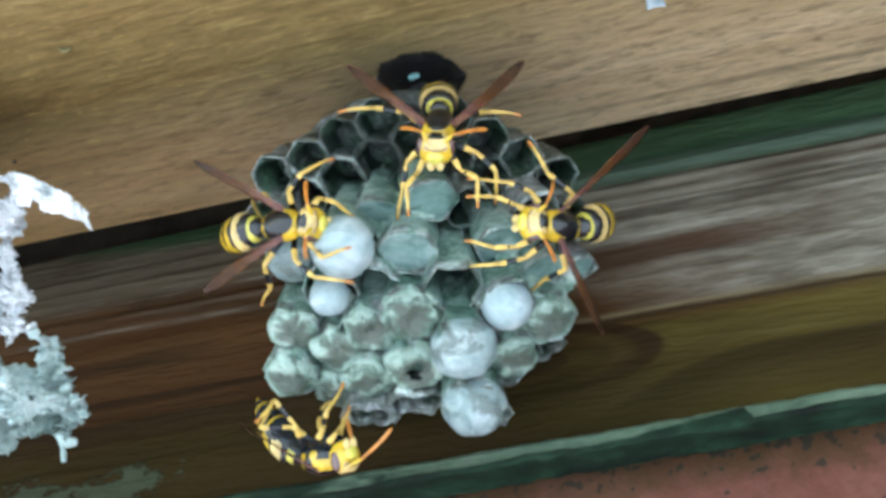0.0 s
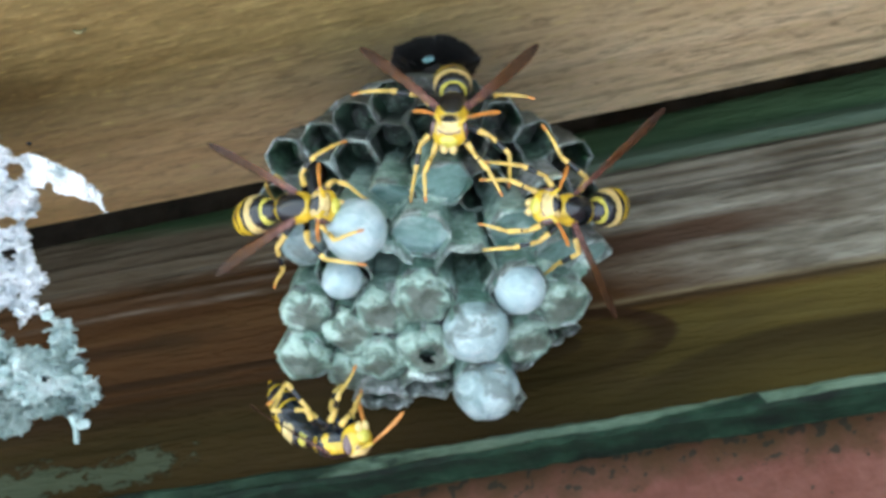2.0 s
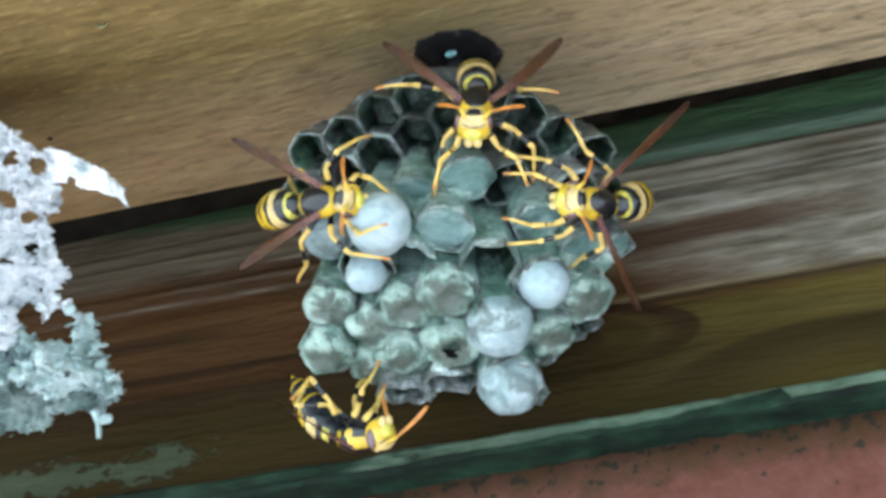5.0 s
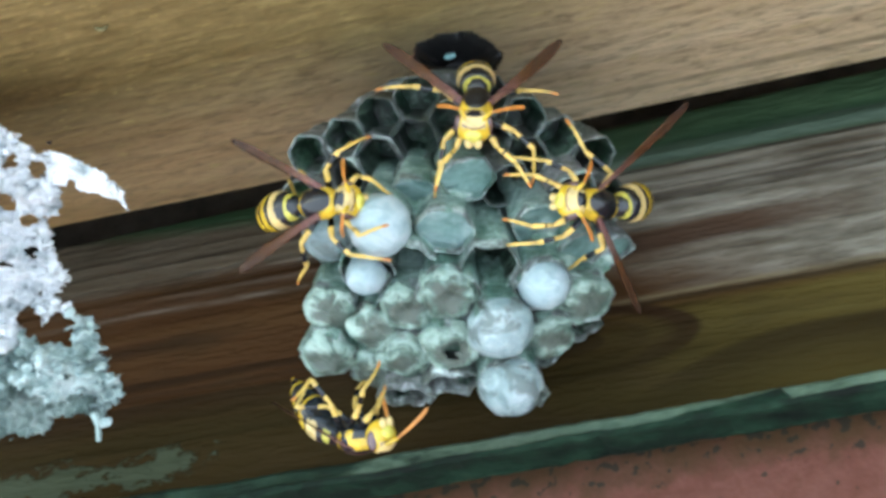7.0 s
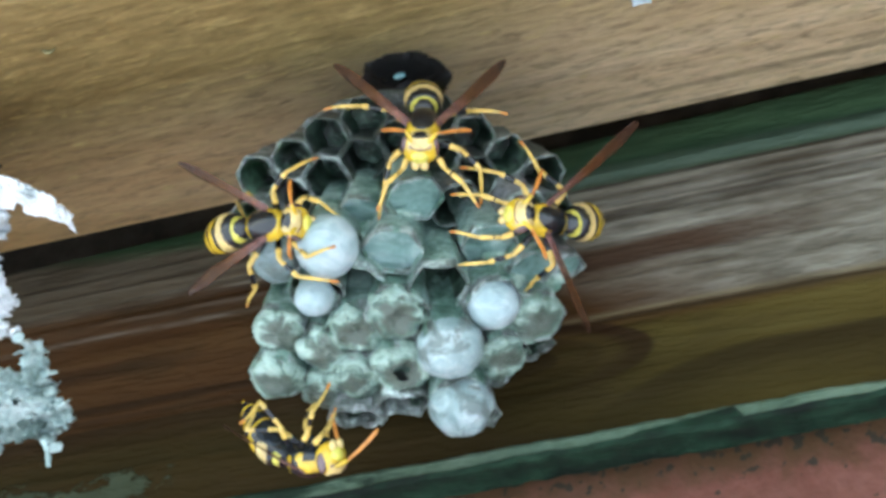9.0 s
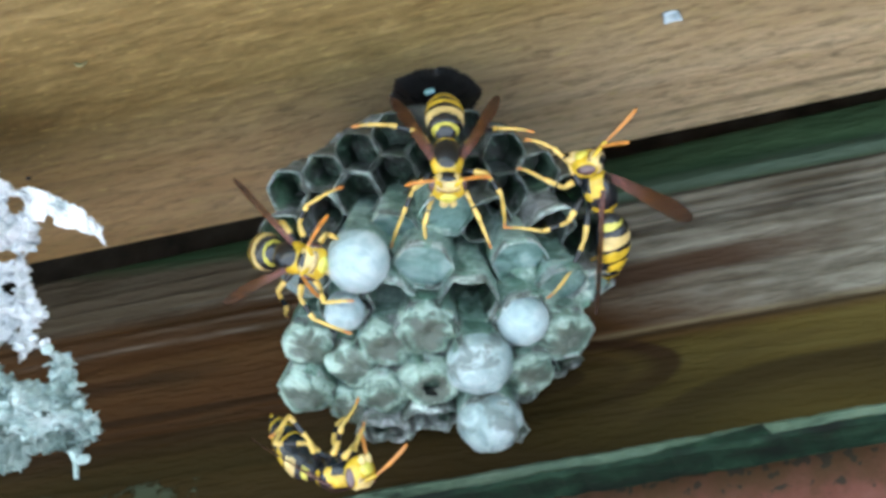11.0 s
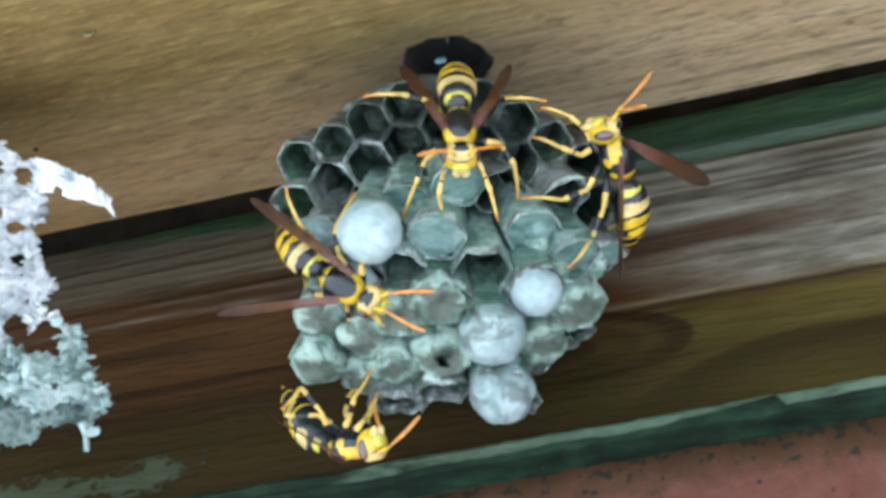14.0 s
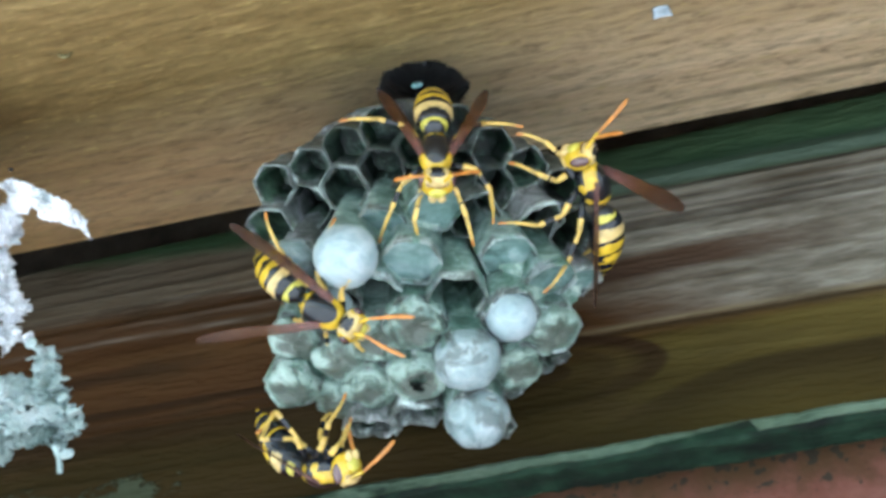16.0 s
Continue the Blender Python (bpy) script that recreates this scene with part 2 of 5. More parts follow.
def speckled(name, stops, size, rough=0.6, bump_d=0.0003, spec=0.4, dots=None, stretch=(1, 1, 1), strength=0.6):
    """A surface of mottled colour: noise of that size in metres through a ramp, fine grain and, where given, dark dots."""
    m, n, l, b = material(name, rough, spec)
    v = coords(n, l, stretch)
    a = noise_tex(n, l, v, 1.0 / size, 5, 0.6, 0.3)
    f = noise_tex(n, l, v, 6.0 / size, 3, 0.6)
    c = ramp(n, l, math_node(n, l, "ADD", math_node(n, l, "MULTIPLY", a, 0.8), math_node(n, l, "MULTIPLY", f, 0.2)), stops)
    if dots:
        dn = noise_tex(n, l, v, dots[0], 2, 0.5)
        c = mix(n, l, ramp(n, l, dn, [(dots[1], (0.0,)), (dots[1] + 0.05, (0.9,))]), c, dots[2])
    l.new(c, b.inputs["Base Color"])
    bump(n, l, b, math_node(n, l, "ADD", a, math_node(n, l, "MULTIPLY", f, 0.5)), strength, bump_d)
    return m


def paper_mat(name, dark, mid, pale, white, size=0.004, spots=0.0, streak=0.3, pulp=0.75, core=None, relief=0.0004):
    """Chewed-wood paper: mottled, ringed by fine fibres, each piece different, a little light passing through."""
    m, n, l, b = material(name, 0.32, 0.5)
    oi = n.new("ShaderNodeObjectInfo")
    tc, mp = n.new("ShaderNodeTexCoord"), n.new("ShaderNodeMapping")
    l.new(tc.outputs["Object"], mp.inputs[0])
    cx = n.new("ShaderNodeCombineXYZ")
    for i, k in enumerate((0.9, 0.53, 0.31)):
        l.new(math_node(n, l, "MULTIPLY", oi.outputs["Random"], k), cx.inputs[i])
    l.new(cx.outputs[0], mp.inputs["Location"])
    a = noise_tex(n, l, mp.outputs[0], 1 / size, 5, 0.65, 1.0)
    m2 = n.new("ShaderNodeMapping")
    m2.inputs["Scale"].default_value = (420, 420, 3200)
    l.new(mp.outputs[0], m2.inputs[0])
    ring = noise_tex(n, l, m2.outputs[0], 1.0, 4, 0.6, 0.6)
    k = math_node(n, l, "ADD", math_node(n, l, "MULTIPLY", a, 1.0 - streak * 0.8), math_node(n, l, "MULTIPLY", ring, streak))
    k = math_node(n, l, "ADD", k, math_node(n, l, "MULTIPLY", math_node(n, l, "SUBTRACT", oi.outputs["Random"], 0.5), 0.10))
    c = ramp(n, l, k, [(0.37, dark), (0.46, mid), (0.55, pale), (0.64, white)])
    # batches of pulp: broad patches of greener, greyer and paler paper
    br = noise_tex(n, l, mp.outputs[0], 210.0, 3, 0.55, 0.8)
    c = mix(n, l, ramp(n, l, br, [(0.36, (0.75,)), (0.50, (0.0,))]), c, mix(n, l, 0.5, dark, mid))
    c = mix(n, l, ramp(n, l, br, [(0.54, (0.0,)), (0.68, (0.6,))]), c, tuple(0.35 * p + 0.65 * q * t for p, q, t in zip(pale, white, (0.98, 0.96, 1.02))))
    # specks of pale and dark pulp
    fl = noise_tex(n, l, mp.outputs[0], 1250.0, 4, 0.7)
    c = mix(n, l, ramp(n, l, fl, [(0.56, (0.0,)), (0.66, (pulp,))]), c, tuple(min(0.9, x * 1.25 + 0.02) for x in white))
    c = mix(n, l, ramp(n, l, fl, [(0.34, (pulp,)), (0.44, (0.0,))]), c, tuple(x * 0.8 for x in dark))
    if core:
        # a cap's middle is darker, with a pale ring round it
        sx = n.new("ShaderNodeSeparateXYZ")
        l.new(tc.outputs["Object"], sx.inputs[0])
        rr = math_node(n, l, "SQRT", math_node(n, l, "ADD", math_node(n, l, "POWER", sx.outputs[0], 2.0), math_node(n, l, "POWER", sx.outputs[1], 2.0)))
        rk = math_node(n, l, "ADD", math_node(n, l, "MULTIPLY", rr, 330.0), math_node(n, l, "MULTIPLY", math_node(n, l, "SUBTRACT", a, 0.5), 2.2))
        c = mix(n, l, ramp(n, l, rk, [(0.42, (0.8,)), (0.74, (0.0,))]), c, core)
        c = mix(n, l, ramp(n, l, rk, [(0.68, (0.0,)), (0.84, (0.6,)), (1.0, (0.15,))]), c, white)
    if spots:
        sn = noise_tex(n, l, mp.outputs[0], 330.0, 3, 0.55, 0.6)
        c = mix(n, l, ramp(n, l, sn, [(0.50, (0.0,)), (0.59, (spots,))]), c, (0.105, 0.132, 0.128))
    l.new(c, b.inputs["Base Color"])
    b.inputs["Subsurface Weight"].default_value = 0.35
    b.inputs["Subsurface Radius"].default_value = (0.001, 0.0012, 0.001)
    b.inputs["Subsurface Scale"].default_value = 0.6
    fib = noise_tex(n, l, mp.outputs[0], 2600.0, 3, 0.6)
    bump(n, l, b, math_node(n, l, "ADD", math_node(n, l, "ADD", a, ring), math_node(n, l, "MULTIPLY", fib, 0.4)), 0.8, relief)
    return m


def plain(name, colour, rough=0.4, spec=0.5, var=0.25, size=0.0012, metal=0.0, coat=0.0):
    m, n, l, b = material(name, rough, spec)
    a = noise_tex(n, l, coords(n, l, (1, 1, 1)), 1 / size, 4, 0.6)
    lo = tuple(x * (1 - var) for x in colour)
    hi = tuple(min(1, x * (1 + var)) for x in colour)
    l.new(ramp(n, l, a, [(0.35, lo), (0.65, hi)]), b.inputs["Base Color"])
    b.inputs["Metallic"].default_value = metal
    b.inputs["Coat Weight"].default_value = coat
    bump(n, l, b, a, 0.25, 0.0001)
    return m


def wing_mat():
    m, n, l, b = material("wing_membrane", 0.38, 0.16)
    v = coords(n, l, (500, 3500, 500))
    a = noise_tex(n, l, v, 1.0, 4, 0.6)
    c = ramp(n, l, a, [(0.35, (0.045, 0.017, 0.005)), (0.6, (0.090, 0.038, 0.012)), (0.8, (0.145, 0.072, 0.040))])
    # smoky towards the tip
    sp = n.new("ShaderNodeSeparateXYZ")
    tc = n.new("ShaderNodeTexCoord")
    l.new(tc.outputs["Object"], sp.inputs[0])
    # mauve sky sheen painted into the colour near the root
    root = ramp(n, l, math_node(n, l, "MULTIPLY", sp.outputs[0], -80.0), [(0.10, (0.5,)), (0.45, (0.0,))])
    c = mix(n, l, root, c, (0.235, 0.112, 0.110))
    tip = ramp(n, l, math_node(n, l, "MULTIPLY", sp.outputs[0], -80.0), [(0.45, (0.0,)), (0.95, (0.75,))])
    l.new(mix(n, l, tip, c, (0.035, 0.018, 0.012)), b.inputs["Base Color"])
    l.new(math_node(n, l, "ADD", math_node(n, l, "MULTIPLY", a, 0.5), 0.45), b.inputs["Alpha"])
    b.inputs["Coat Weight"].default_value = 0.12
    b.inputs["Coat IOR"].default_value = 1.6
    b.inputs["Coat Roughness"].default_value = 0.18
    b.inputs["Coat Tint"].default_value = (0.95, 0.80, 0.95, 1)
    bump(n, l, b, a, 0.4, 0.0001)
    return m


BEAM = beam_wood()
BOARD = board_wood()
GREEN = speckled("green_paint", [(0.38, (0.0012, 0.0037, 0.0020)), (0.47, (0.0027, 0.0090, 0.0044)), (0.55, (0.0054, 0.0181, 0.0088)), (0.68, (0.0156, 0.0361, 0.0204))], 0.0032, 0.75, 0.0005, 0.18, stretch=(0.6, 1, 1.3))


def pale_lath_paint():
    """Green paint, paler along the lath's upper faces, most of all below the nest."""
    m, n, l, b = material("paler_green_paint", 0.7, 0.2)
    v = coords(n, l, (0.5, 1, 1.2))
    a = noise_tex(n, l, v, 260.0, 5, 0.6, 0.3)
    f = noise_tex(n, l, v, 1500.0, 3, 0.6)
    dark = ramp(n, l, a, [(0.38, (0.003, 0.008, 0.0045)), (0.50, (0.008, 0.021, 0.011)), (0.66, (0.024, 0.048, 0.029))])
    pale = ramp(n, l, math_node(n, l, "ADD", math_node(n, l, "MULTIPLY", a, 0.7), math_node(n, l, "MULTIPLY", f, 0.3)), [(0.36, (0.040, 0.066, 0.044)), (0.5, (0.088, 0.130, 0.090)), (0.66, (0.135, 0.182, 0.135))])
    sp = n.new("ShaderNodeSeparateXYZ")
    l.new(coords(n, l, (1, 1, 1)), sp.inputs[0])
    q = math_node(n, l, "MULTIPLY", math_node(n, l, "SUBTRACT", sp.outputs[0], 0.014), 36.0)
    paleness = math_node(n, l, "SUBTRACT", 1.6, math_node(n, l, "MULTIPLY", q, q))
    paleness = math_node(n, l, "ADD", paleness, math_node(n, l, "MULTIPLY", math_node(n, l, "SUBTRACT", a, 0.5), 3.0))
    l.new(mix(n, l, ramp(n, l, paleness, [(0.0, (0.0,)), (0.7, (1.0,))]), dark, pale), b.inputs["Base Color"])
    bump(n, l, b, math_node(n, l, "ADD", a, f), 0.6, 0.0004)
    return m


PALEGREEN = pale_lath_paint()


def red_wall():
    m, n, l, b = material("red_wall_paint", 0.65, 0.3)
    v = coords(n, l, (1, 1, 1))
    a = noise_tex(n, l, v, 90.0, 5, 0.6, 0.3)
    f = noise_tex(n, l, v, 900.0, 3, 0.6)
    c = ramp(n, l, math_node(n, l, "ADD", math_node(n, l, "MULTIPLY", a, 0.75), math_node(n, l, "MULTIPLY", f, 0.25)), [(0.36, (0.140, 0.047, 0.0320)), (0.5, (0.196, 0.076, 0.056)), (0.66, (0.250, 0.110, 0.086))])
    # browner towards the lath, thick with dark spots there
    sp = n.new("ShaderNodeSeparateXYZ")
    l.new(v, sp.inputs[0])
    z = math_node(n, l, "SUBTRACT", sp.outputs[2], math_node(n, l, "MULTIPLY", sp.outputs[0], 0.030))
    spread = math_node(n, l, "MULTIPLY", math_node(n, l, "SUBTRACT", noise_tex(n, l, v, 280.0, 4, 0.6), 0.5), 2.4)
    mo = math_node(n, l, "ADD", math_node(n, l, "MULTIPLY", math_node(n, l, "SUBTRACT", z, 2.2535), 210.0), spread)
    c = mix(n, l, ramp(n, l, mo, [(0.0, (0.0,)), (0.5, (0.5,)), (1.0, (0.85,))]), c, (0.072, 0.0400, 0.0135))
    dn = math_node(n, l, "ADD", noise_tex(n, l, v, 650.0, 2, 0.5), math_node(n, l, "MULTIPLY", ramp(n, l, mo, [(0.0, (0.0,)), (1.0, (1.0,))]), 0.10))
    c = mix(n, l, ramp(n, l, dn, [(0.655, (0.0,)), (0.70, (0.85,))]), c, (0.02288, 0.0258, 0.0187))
    l.new(c, b.inputs["Base Color"])
    bump(n, l, b, math_node(n, l, "ADD", a, f), 0.5, 0.0003)
    return m


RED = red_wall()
TAR = plain("black_secretion", (0.006, 0.006, 0.006), 0.14, 0.6, 0.4, 0.0006)
PAPER = paper_mat("nest_paper", (0.0207, 0.0577, 0.0371), (0.0725, 0.1421, 0.1055), (0.1449, 0.2348, 0.1933), (0.3415, 0.4429, 0.4101), 0.0030, pulp=0.55)
FILM = paper_mat("thin_paper_film", (0.0621, 0.1165, 0.1017), (0.1294, 0.2132, 0.1946), (0.1811, 0.2808, 0.2644), (0.3105, 0.3952, 0.3890), 0.0034, streak=0.15, pulp=0.15, relief=0.0002)
WEB = paper_mat("smeared_pulp", (0.0216, 0.0648, 0.0395), (0.0920, 0.1781, 0.1316), (0.2002, 0.3023, 0.2491), (0.4328, 0.5290, 0.4700), 0.0024, pulp=0.5)
# darker paper for short cells, lowest open cells and the back
DARKPAPER = paper_mat("dark_nest_paper", (0.0096, 0.0114, 0.0089), (0.0336, 0.0426, 0.0340), (0.0840, 0.1003, 0.0918), (0.2880, 0.2964, 0.3108), 0.0026, pulp=0.5)
RIM = paper_mat("fresh_rim_paper", (0.0209, 0.0265, 0.0221), (0.0570, 0.0700, 0.0607), (0.1425, 0.1654, 0.1564), (0.4750, 0.5512, 0.5336), 0.0026, pulp=0.5)
# insides of the cells: their shade is painted into the paper's colour
INNER = paper_mat("shaded_cell_inside", (0.0023, 0.0057, 0.0032), (0.0060, 0.0172, 0.0097), (0.0165, 0.0476, 0.0259), (0.1275, 0.1927, 0.1476), 0.0030, pulp=0.6)
SILK = paper_mat("cap_silk", (0.1397, 0.1972, 0.2001), (0.2281, 0.3002, 0.3066), (0.2933, 0.3630, 0.3733), (0.3911, 0.4392, 0.4446), 0.0026, 0.88, 0.12, 0.2, relief=0.0003)
WHITESILK = paper_mat("clean_cap_silk", (0.1928, 0.2683, 0.2798), (0.2682, 0.3456, 0.3620), (0.3059, 0.3781, 0.3949), (0.3688, 0.4309, 0.4443), 0.0034, 0.0, 0.12, 0.15, relief=0.0002)
GREYCAP = paper_mat("cap_papery", (0.0294, 0.0614, 0.0443), (0.0840, 0.1378, 0.1092), (0.1448, 0.2161, 0.1788), (0.3043, 0.3920, 0.3434), 0.0030, 0.0, pulp=0.3, core=(0.0587, 0.0678, 0.0545), relief=0.0003)
# darkest tones sit in the bump's pits as painted shade
LICHEN = speckled("lichen_crust", [(0.26, (0.07, 0.085, 0.09)), (0.35, (0.34, 0.39, 0.41)), (0.45, (0.64, 0.67, 0.70)), (0.60, (0.82, 0.83, 0.86))], 0.0034, 0.85, 0.0016, 0.2, strength=1.0)
# lower lobe: grey-green, with the weaker light there painted in
DIMLICHEN = speckled("dimmed_lichen_crust", [(0.30, (0.0728, 0.1008, 0.0918)), (0.40, (0.2128, 0.2800, 0.2632)), (0.50, (0.3584, 0.4480, 0.4368)), (0.64, (0.5376, 0.6272, 0.6216))], 0.0042, 0.85, 0.0012, 0.2, strength=0.9)
# shadowed underside of the lower lobe, its shade put into the colour
SHADELICHEN = speckled("shaded_lichen_crust", [(0.30, (0.040, 0.055, 0.050)), (0.42, (0.095, 0.130, 0.120)), (0.54, (0.165, 0.215, 0.200)), (0.68, (0.26, 0.315, 0.30))], 0.0045, 0.85, 0.0012, 0.2, strength=0.8)
LEG = plain("amber_chitin", (0.50, 0.34, 0.075), 0.35, 0.5, 0.25, coat=0.3)
LIME = plain("pale_lime_chitin", (0.50, 0.45, 0.075), 0.26, 0.45, 0.25, coat=0.15)
YELLOW = plain("yellow_chitin", (0.50, 0.335, 0.022), 0.26, 0.5, 0.25, coat=0.15)
CREAM = plain("cream_chitin", (0.4937, 0.3665, 0.1421), 0.34, 0.45, 0.25, coat=0.15)
BLACK = plain("black_chitin", (0.006, 0.008, 0.011), 0.27, 0.4, 0.5, coat=0.3)
ORANGE = plain("orange_chitin", (0.46, 0.18, 0.03), 0.35, 0.5, 0.25, coat=0.3)
TEALGLINT = plain("painted_teal_glint", (0.0792, 0.1936, 0.2024), 0.12, 0.8, 0.3, 0.0004, coat=0.8)
EYE = plain("compound_eye", (0.075, 0.036, 0.034), 0.18, 0.6, 0.3, 0.0003, coat=0.6)
WING = wing_mat()
# ground out of view, made this pale to bounce light under the eaves
GROUND = speckled("bounce_ground", [(0.35, (0.40, 0.40, 0.39)), (0.5, (0.50, 0.50, 0.49)), (0.68, (0.60, 0.60, 0.58))], 0.25, 0.9, 0.01, 0.2)
# dark colour standing in for the shade in the gap
GAPSHADE = plain("gap_shade_timber", (0.030, 0.026, 0.020), 0.9, 0.2, 0.5, 0.004)
FIBRE = speckled("torn_wood_fibre", [(0.4, (0.1100, 0.0910, 0.0360)), (0.6, (0.2310, 0.2145, 0.1020))], 0.0006, 0.6, 0.0001)
PLASTER = speckled("pale_chip", [(0.4, (0.17, 0.21, 0.23)), (0.6, (0.34, 0.39, 0.42))], 0.001, 0.3, 0.0001)


# ---- mesh helpers ----
def part(name, bm, mat, parent=None, label=""):
    """Links a bmesh, or (verts, faces[, material numbers]), as one mesh object."""
    me = bpy.data.meshes.new(name)
    if isinstance(bm, bmesh.types.BMesh):
        bm.to_mesh(me)
        bm.free()
    else:
        me.from_pydata([tuple(v) for v in bm[0]], [], bm[1])
        if len(bm) > 2:
            me.polygons.foreach_set("material_index", bm[2])
    for m in (mat if isinstance(mat, (list, tuple)) else [mat]):
        me.materials.append(m)
    me.polygons.foreach_set("use_smooth", [True] * len(me.polygons))
    ob = new(name, me)
    if parent is not None:
        ob.parent = parent
    return tagged(ob, label) if label else ob


def box(x0, x1, y0, y1, z0, z1, bevel=0.0):
    bm = bmesh.new()
    bmesh.ops.create_cube(bm, size=1)
    for v in bm.verts:
        v.co = Vector((x0 + (v.co.x + 0.5) * (x1 - x0), y0 + (v.co.y + 0.5) * (y1 - y0), z0 + (v.co.z + 0.5) * (z1 - z0)))
    if bevel:
        bmesh.ops.bevel(bm, geom=bm.edges[:], offset=bevel, segments=2, affect="EDGES", clamp_overlap=True)
    return bm


def tube(path, radii, sides=10, squash=1.0, cap=True):
    """Verts and faces of a tapered tube along the path."""
    path = [Vector(p) for p in path]
    vs, fs = [], []
    side = None
    for i, p in enumerate(path):
        d = (path[min(i + 1, len(path) - 1)] - path[max(i - 1, 0)]).normalized()
        if side is None:
            side = d.orthogonal().normalized()
        side = (side - d * side.dot(d)).normalized()
        up = d.cross(side)
        for k in range(sides):
            a = 2 * math.pi * k / sides
            vs.append(p + radii[i] * (math.cos(a) * side + squash * math.sin(a) * up))
    for i in range(len(path) - 1):
        for k in range(sides):
            j = (k + 1) % sides
            fs.append((i * sides + k, i * sides + j, (i + 1) * sides + j, (i + 1) * sides + k))
    if cap:
        fs.append(tuple(reversed(range(sides))))
        fs.append(tuple(range((len(path) - 1) * sides, len(path) * sides)))
    return vs, fs


def lathe_x(profile, sides=32, ry=1.0, rz=1.0, bend=None):
    """A body turned about x: profile of (x, radius); ry and rz squash it; bend(x) lifts its axis."""
    vs, fs = [], []
    for x, r in profile:
        for k in range(sides):
            a = 2 * math.pi * k / sides
            vs.append((x, r * ry * math.cos(a), r * rz * math.sin(a) + (bend(x) if bend else 0)))
    for i in range(len(profile) - 1):
        for k in range(sides):
            j = (k + 1) % sides
            fs.append((i * sides + k, (i + 1) * sides + k, (i + 1) * sides + j, i * sides + j))
    fs.append(tuple(range(sides)))
    fs.append(tuple(reversed(range((len(profile) - 1) * sides, len(profile) * sides))))
    return vs, fs


def painted(vs, fs, rule):
    """Adds to each face the material number that rule(centre) gives."""
    out = []
    for f in fs:
        c = sum((Vector(vs[i]) for i in f), Vector()) / len(f)
        out.append(rule(c))
    return vs, fs, out


def egg(rx, ry, rz, centre=(0, 0, 0), sides=32, rings=20, power=1.0):
    prof = []
    for i in range(rings + 1):
        a = math.pi * (0.02 + 0.96 * i / rings)
        prof.append((-rx * math.cos(a), max(1e-3, math.sin(a)) ** power))
    vs, fs = lathe_x(prof, sides, ry, rz)
    return [Vector(v) + Vector(centre) for v in vs], fs


# ---- the large structure ----
def flat(ob):
    ob.data.polygons.foreach_set("use_smooth", [False] * len(ob.data.polygons))
    return ob


ground = flat(part("ground", ([(-3000, -3000, 0), (3000, -3000, 0), (3000, 3000, 0), (-3000, 3000, 0)], [(0, 1, 2, 3)]), GROUND))
tagged(ground, "unseen ground reaching the horizon, pale to bounce light upward", "ground", kind="structure")

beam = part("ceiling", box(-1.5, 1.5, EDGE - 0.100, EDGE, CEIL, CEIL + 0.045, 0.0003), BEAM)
tagged(beam, "weathered yellow-brown wooden beam underside of the eaves", "beam", kind="structure")

# wall board with rebates along its top; its top edge slopes to fit the camera's view of the dark gap under the beam
zt = CEIL + 0.0454
GROOVES = [(0.0290, -0.0003), (0.0284, -0.0018), (0.0279, -0.0030), (0.0272, -0.0036), (0.0270, -0.0046), (0.0262, -0.0051), (0.0259, -0.0062), (0.0265, -0.0065), (0.0264, -0.0070),
           (0.0255, -0.0074), (0.0252, -0.0084), (0.0257, -0.0087), (0.0256, -0.0091), (WALL, -0.0097)]


def wall_board():
    vs, fs = [], []
    xs = (-1.5, -0.075, -0.03, 0.0, 0.03, 0.06, 1.5)
    tops = (0.0040, 0.0040, 0.0047, 0.0054, 0.0061, 0.0065, 0.0065)
    for x, t in zip(xs, tops):
        ring = [(0.0345, CEIL + t)] + [(0.0296, CEIL + t)] + [(y, CEIL + z + t * max(0.0, 1 + z * 160)) for y, z in GROOVES] + [(WALL, 2.2606), (0.0271, 2.2606), (0.0271, 2.2622), (0.0345, 2.2622)]
        vs += [(x, y, z) for y, z in ring]
    n = len(GROOVES) + 6
    for i in range(len(xs) - 1):
        for k in range(n):
            j = (k + 1) % n
            fs.append((i * n + k, i * n + j, (i + 1) * n + j, (i + 1) * n + k))
    fs += [tuple(reversed(range(n))), tuple(range((len(xs) - 1) * n, len(xs) * n))]
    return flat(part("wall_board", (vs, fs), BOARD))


board = wall_board()
tagged(board, "dark brown weathered wall board with grooves and flaking paint", "board", kind="structure")

# out of view, added so no light leaks in above the beam
roof = part("roof", box(-1.5, 1.5, EDGE - 0.098, 0.30, zt, zt + 0.03, 0.001), BEAM)
back_wall = part("wall_upper", box(-1.5, 1.5, 0.0350, 0.25, 2.2622, zt - 0.0005), GAPSHADE)
tagged(back_wall, "boarding added behind the gap above the wall board, dark as its shade", "wall", kind="structure")
tagged(roof, "unseen boarding added to close the eaves above the beam to light", "roof", kind="structure")

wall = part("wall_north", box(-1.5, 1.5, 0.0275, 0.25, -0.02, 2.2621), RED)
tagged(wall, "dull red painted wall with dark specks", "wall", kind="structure")


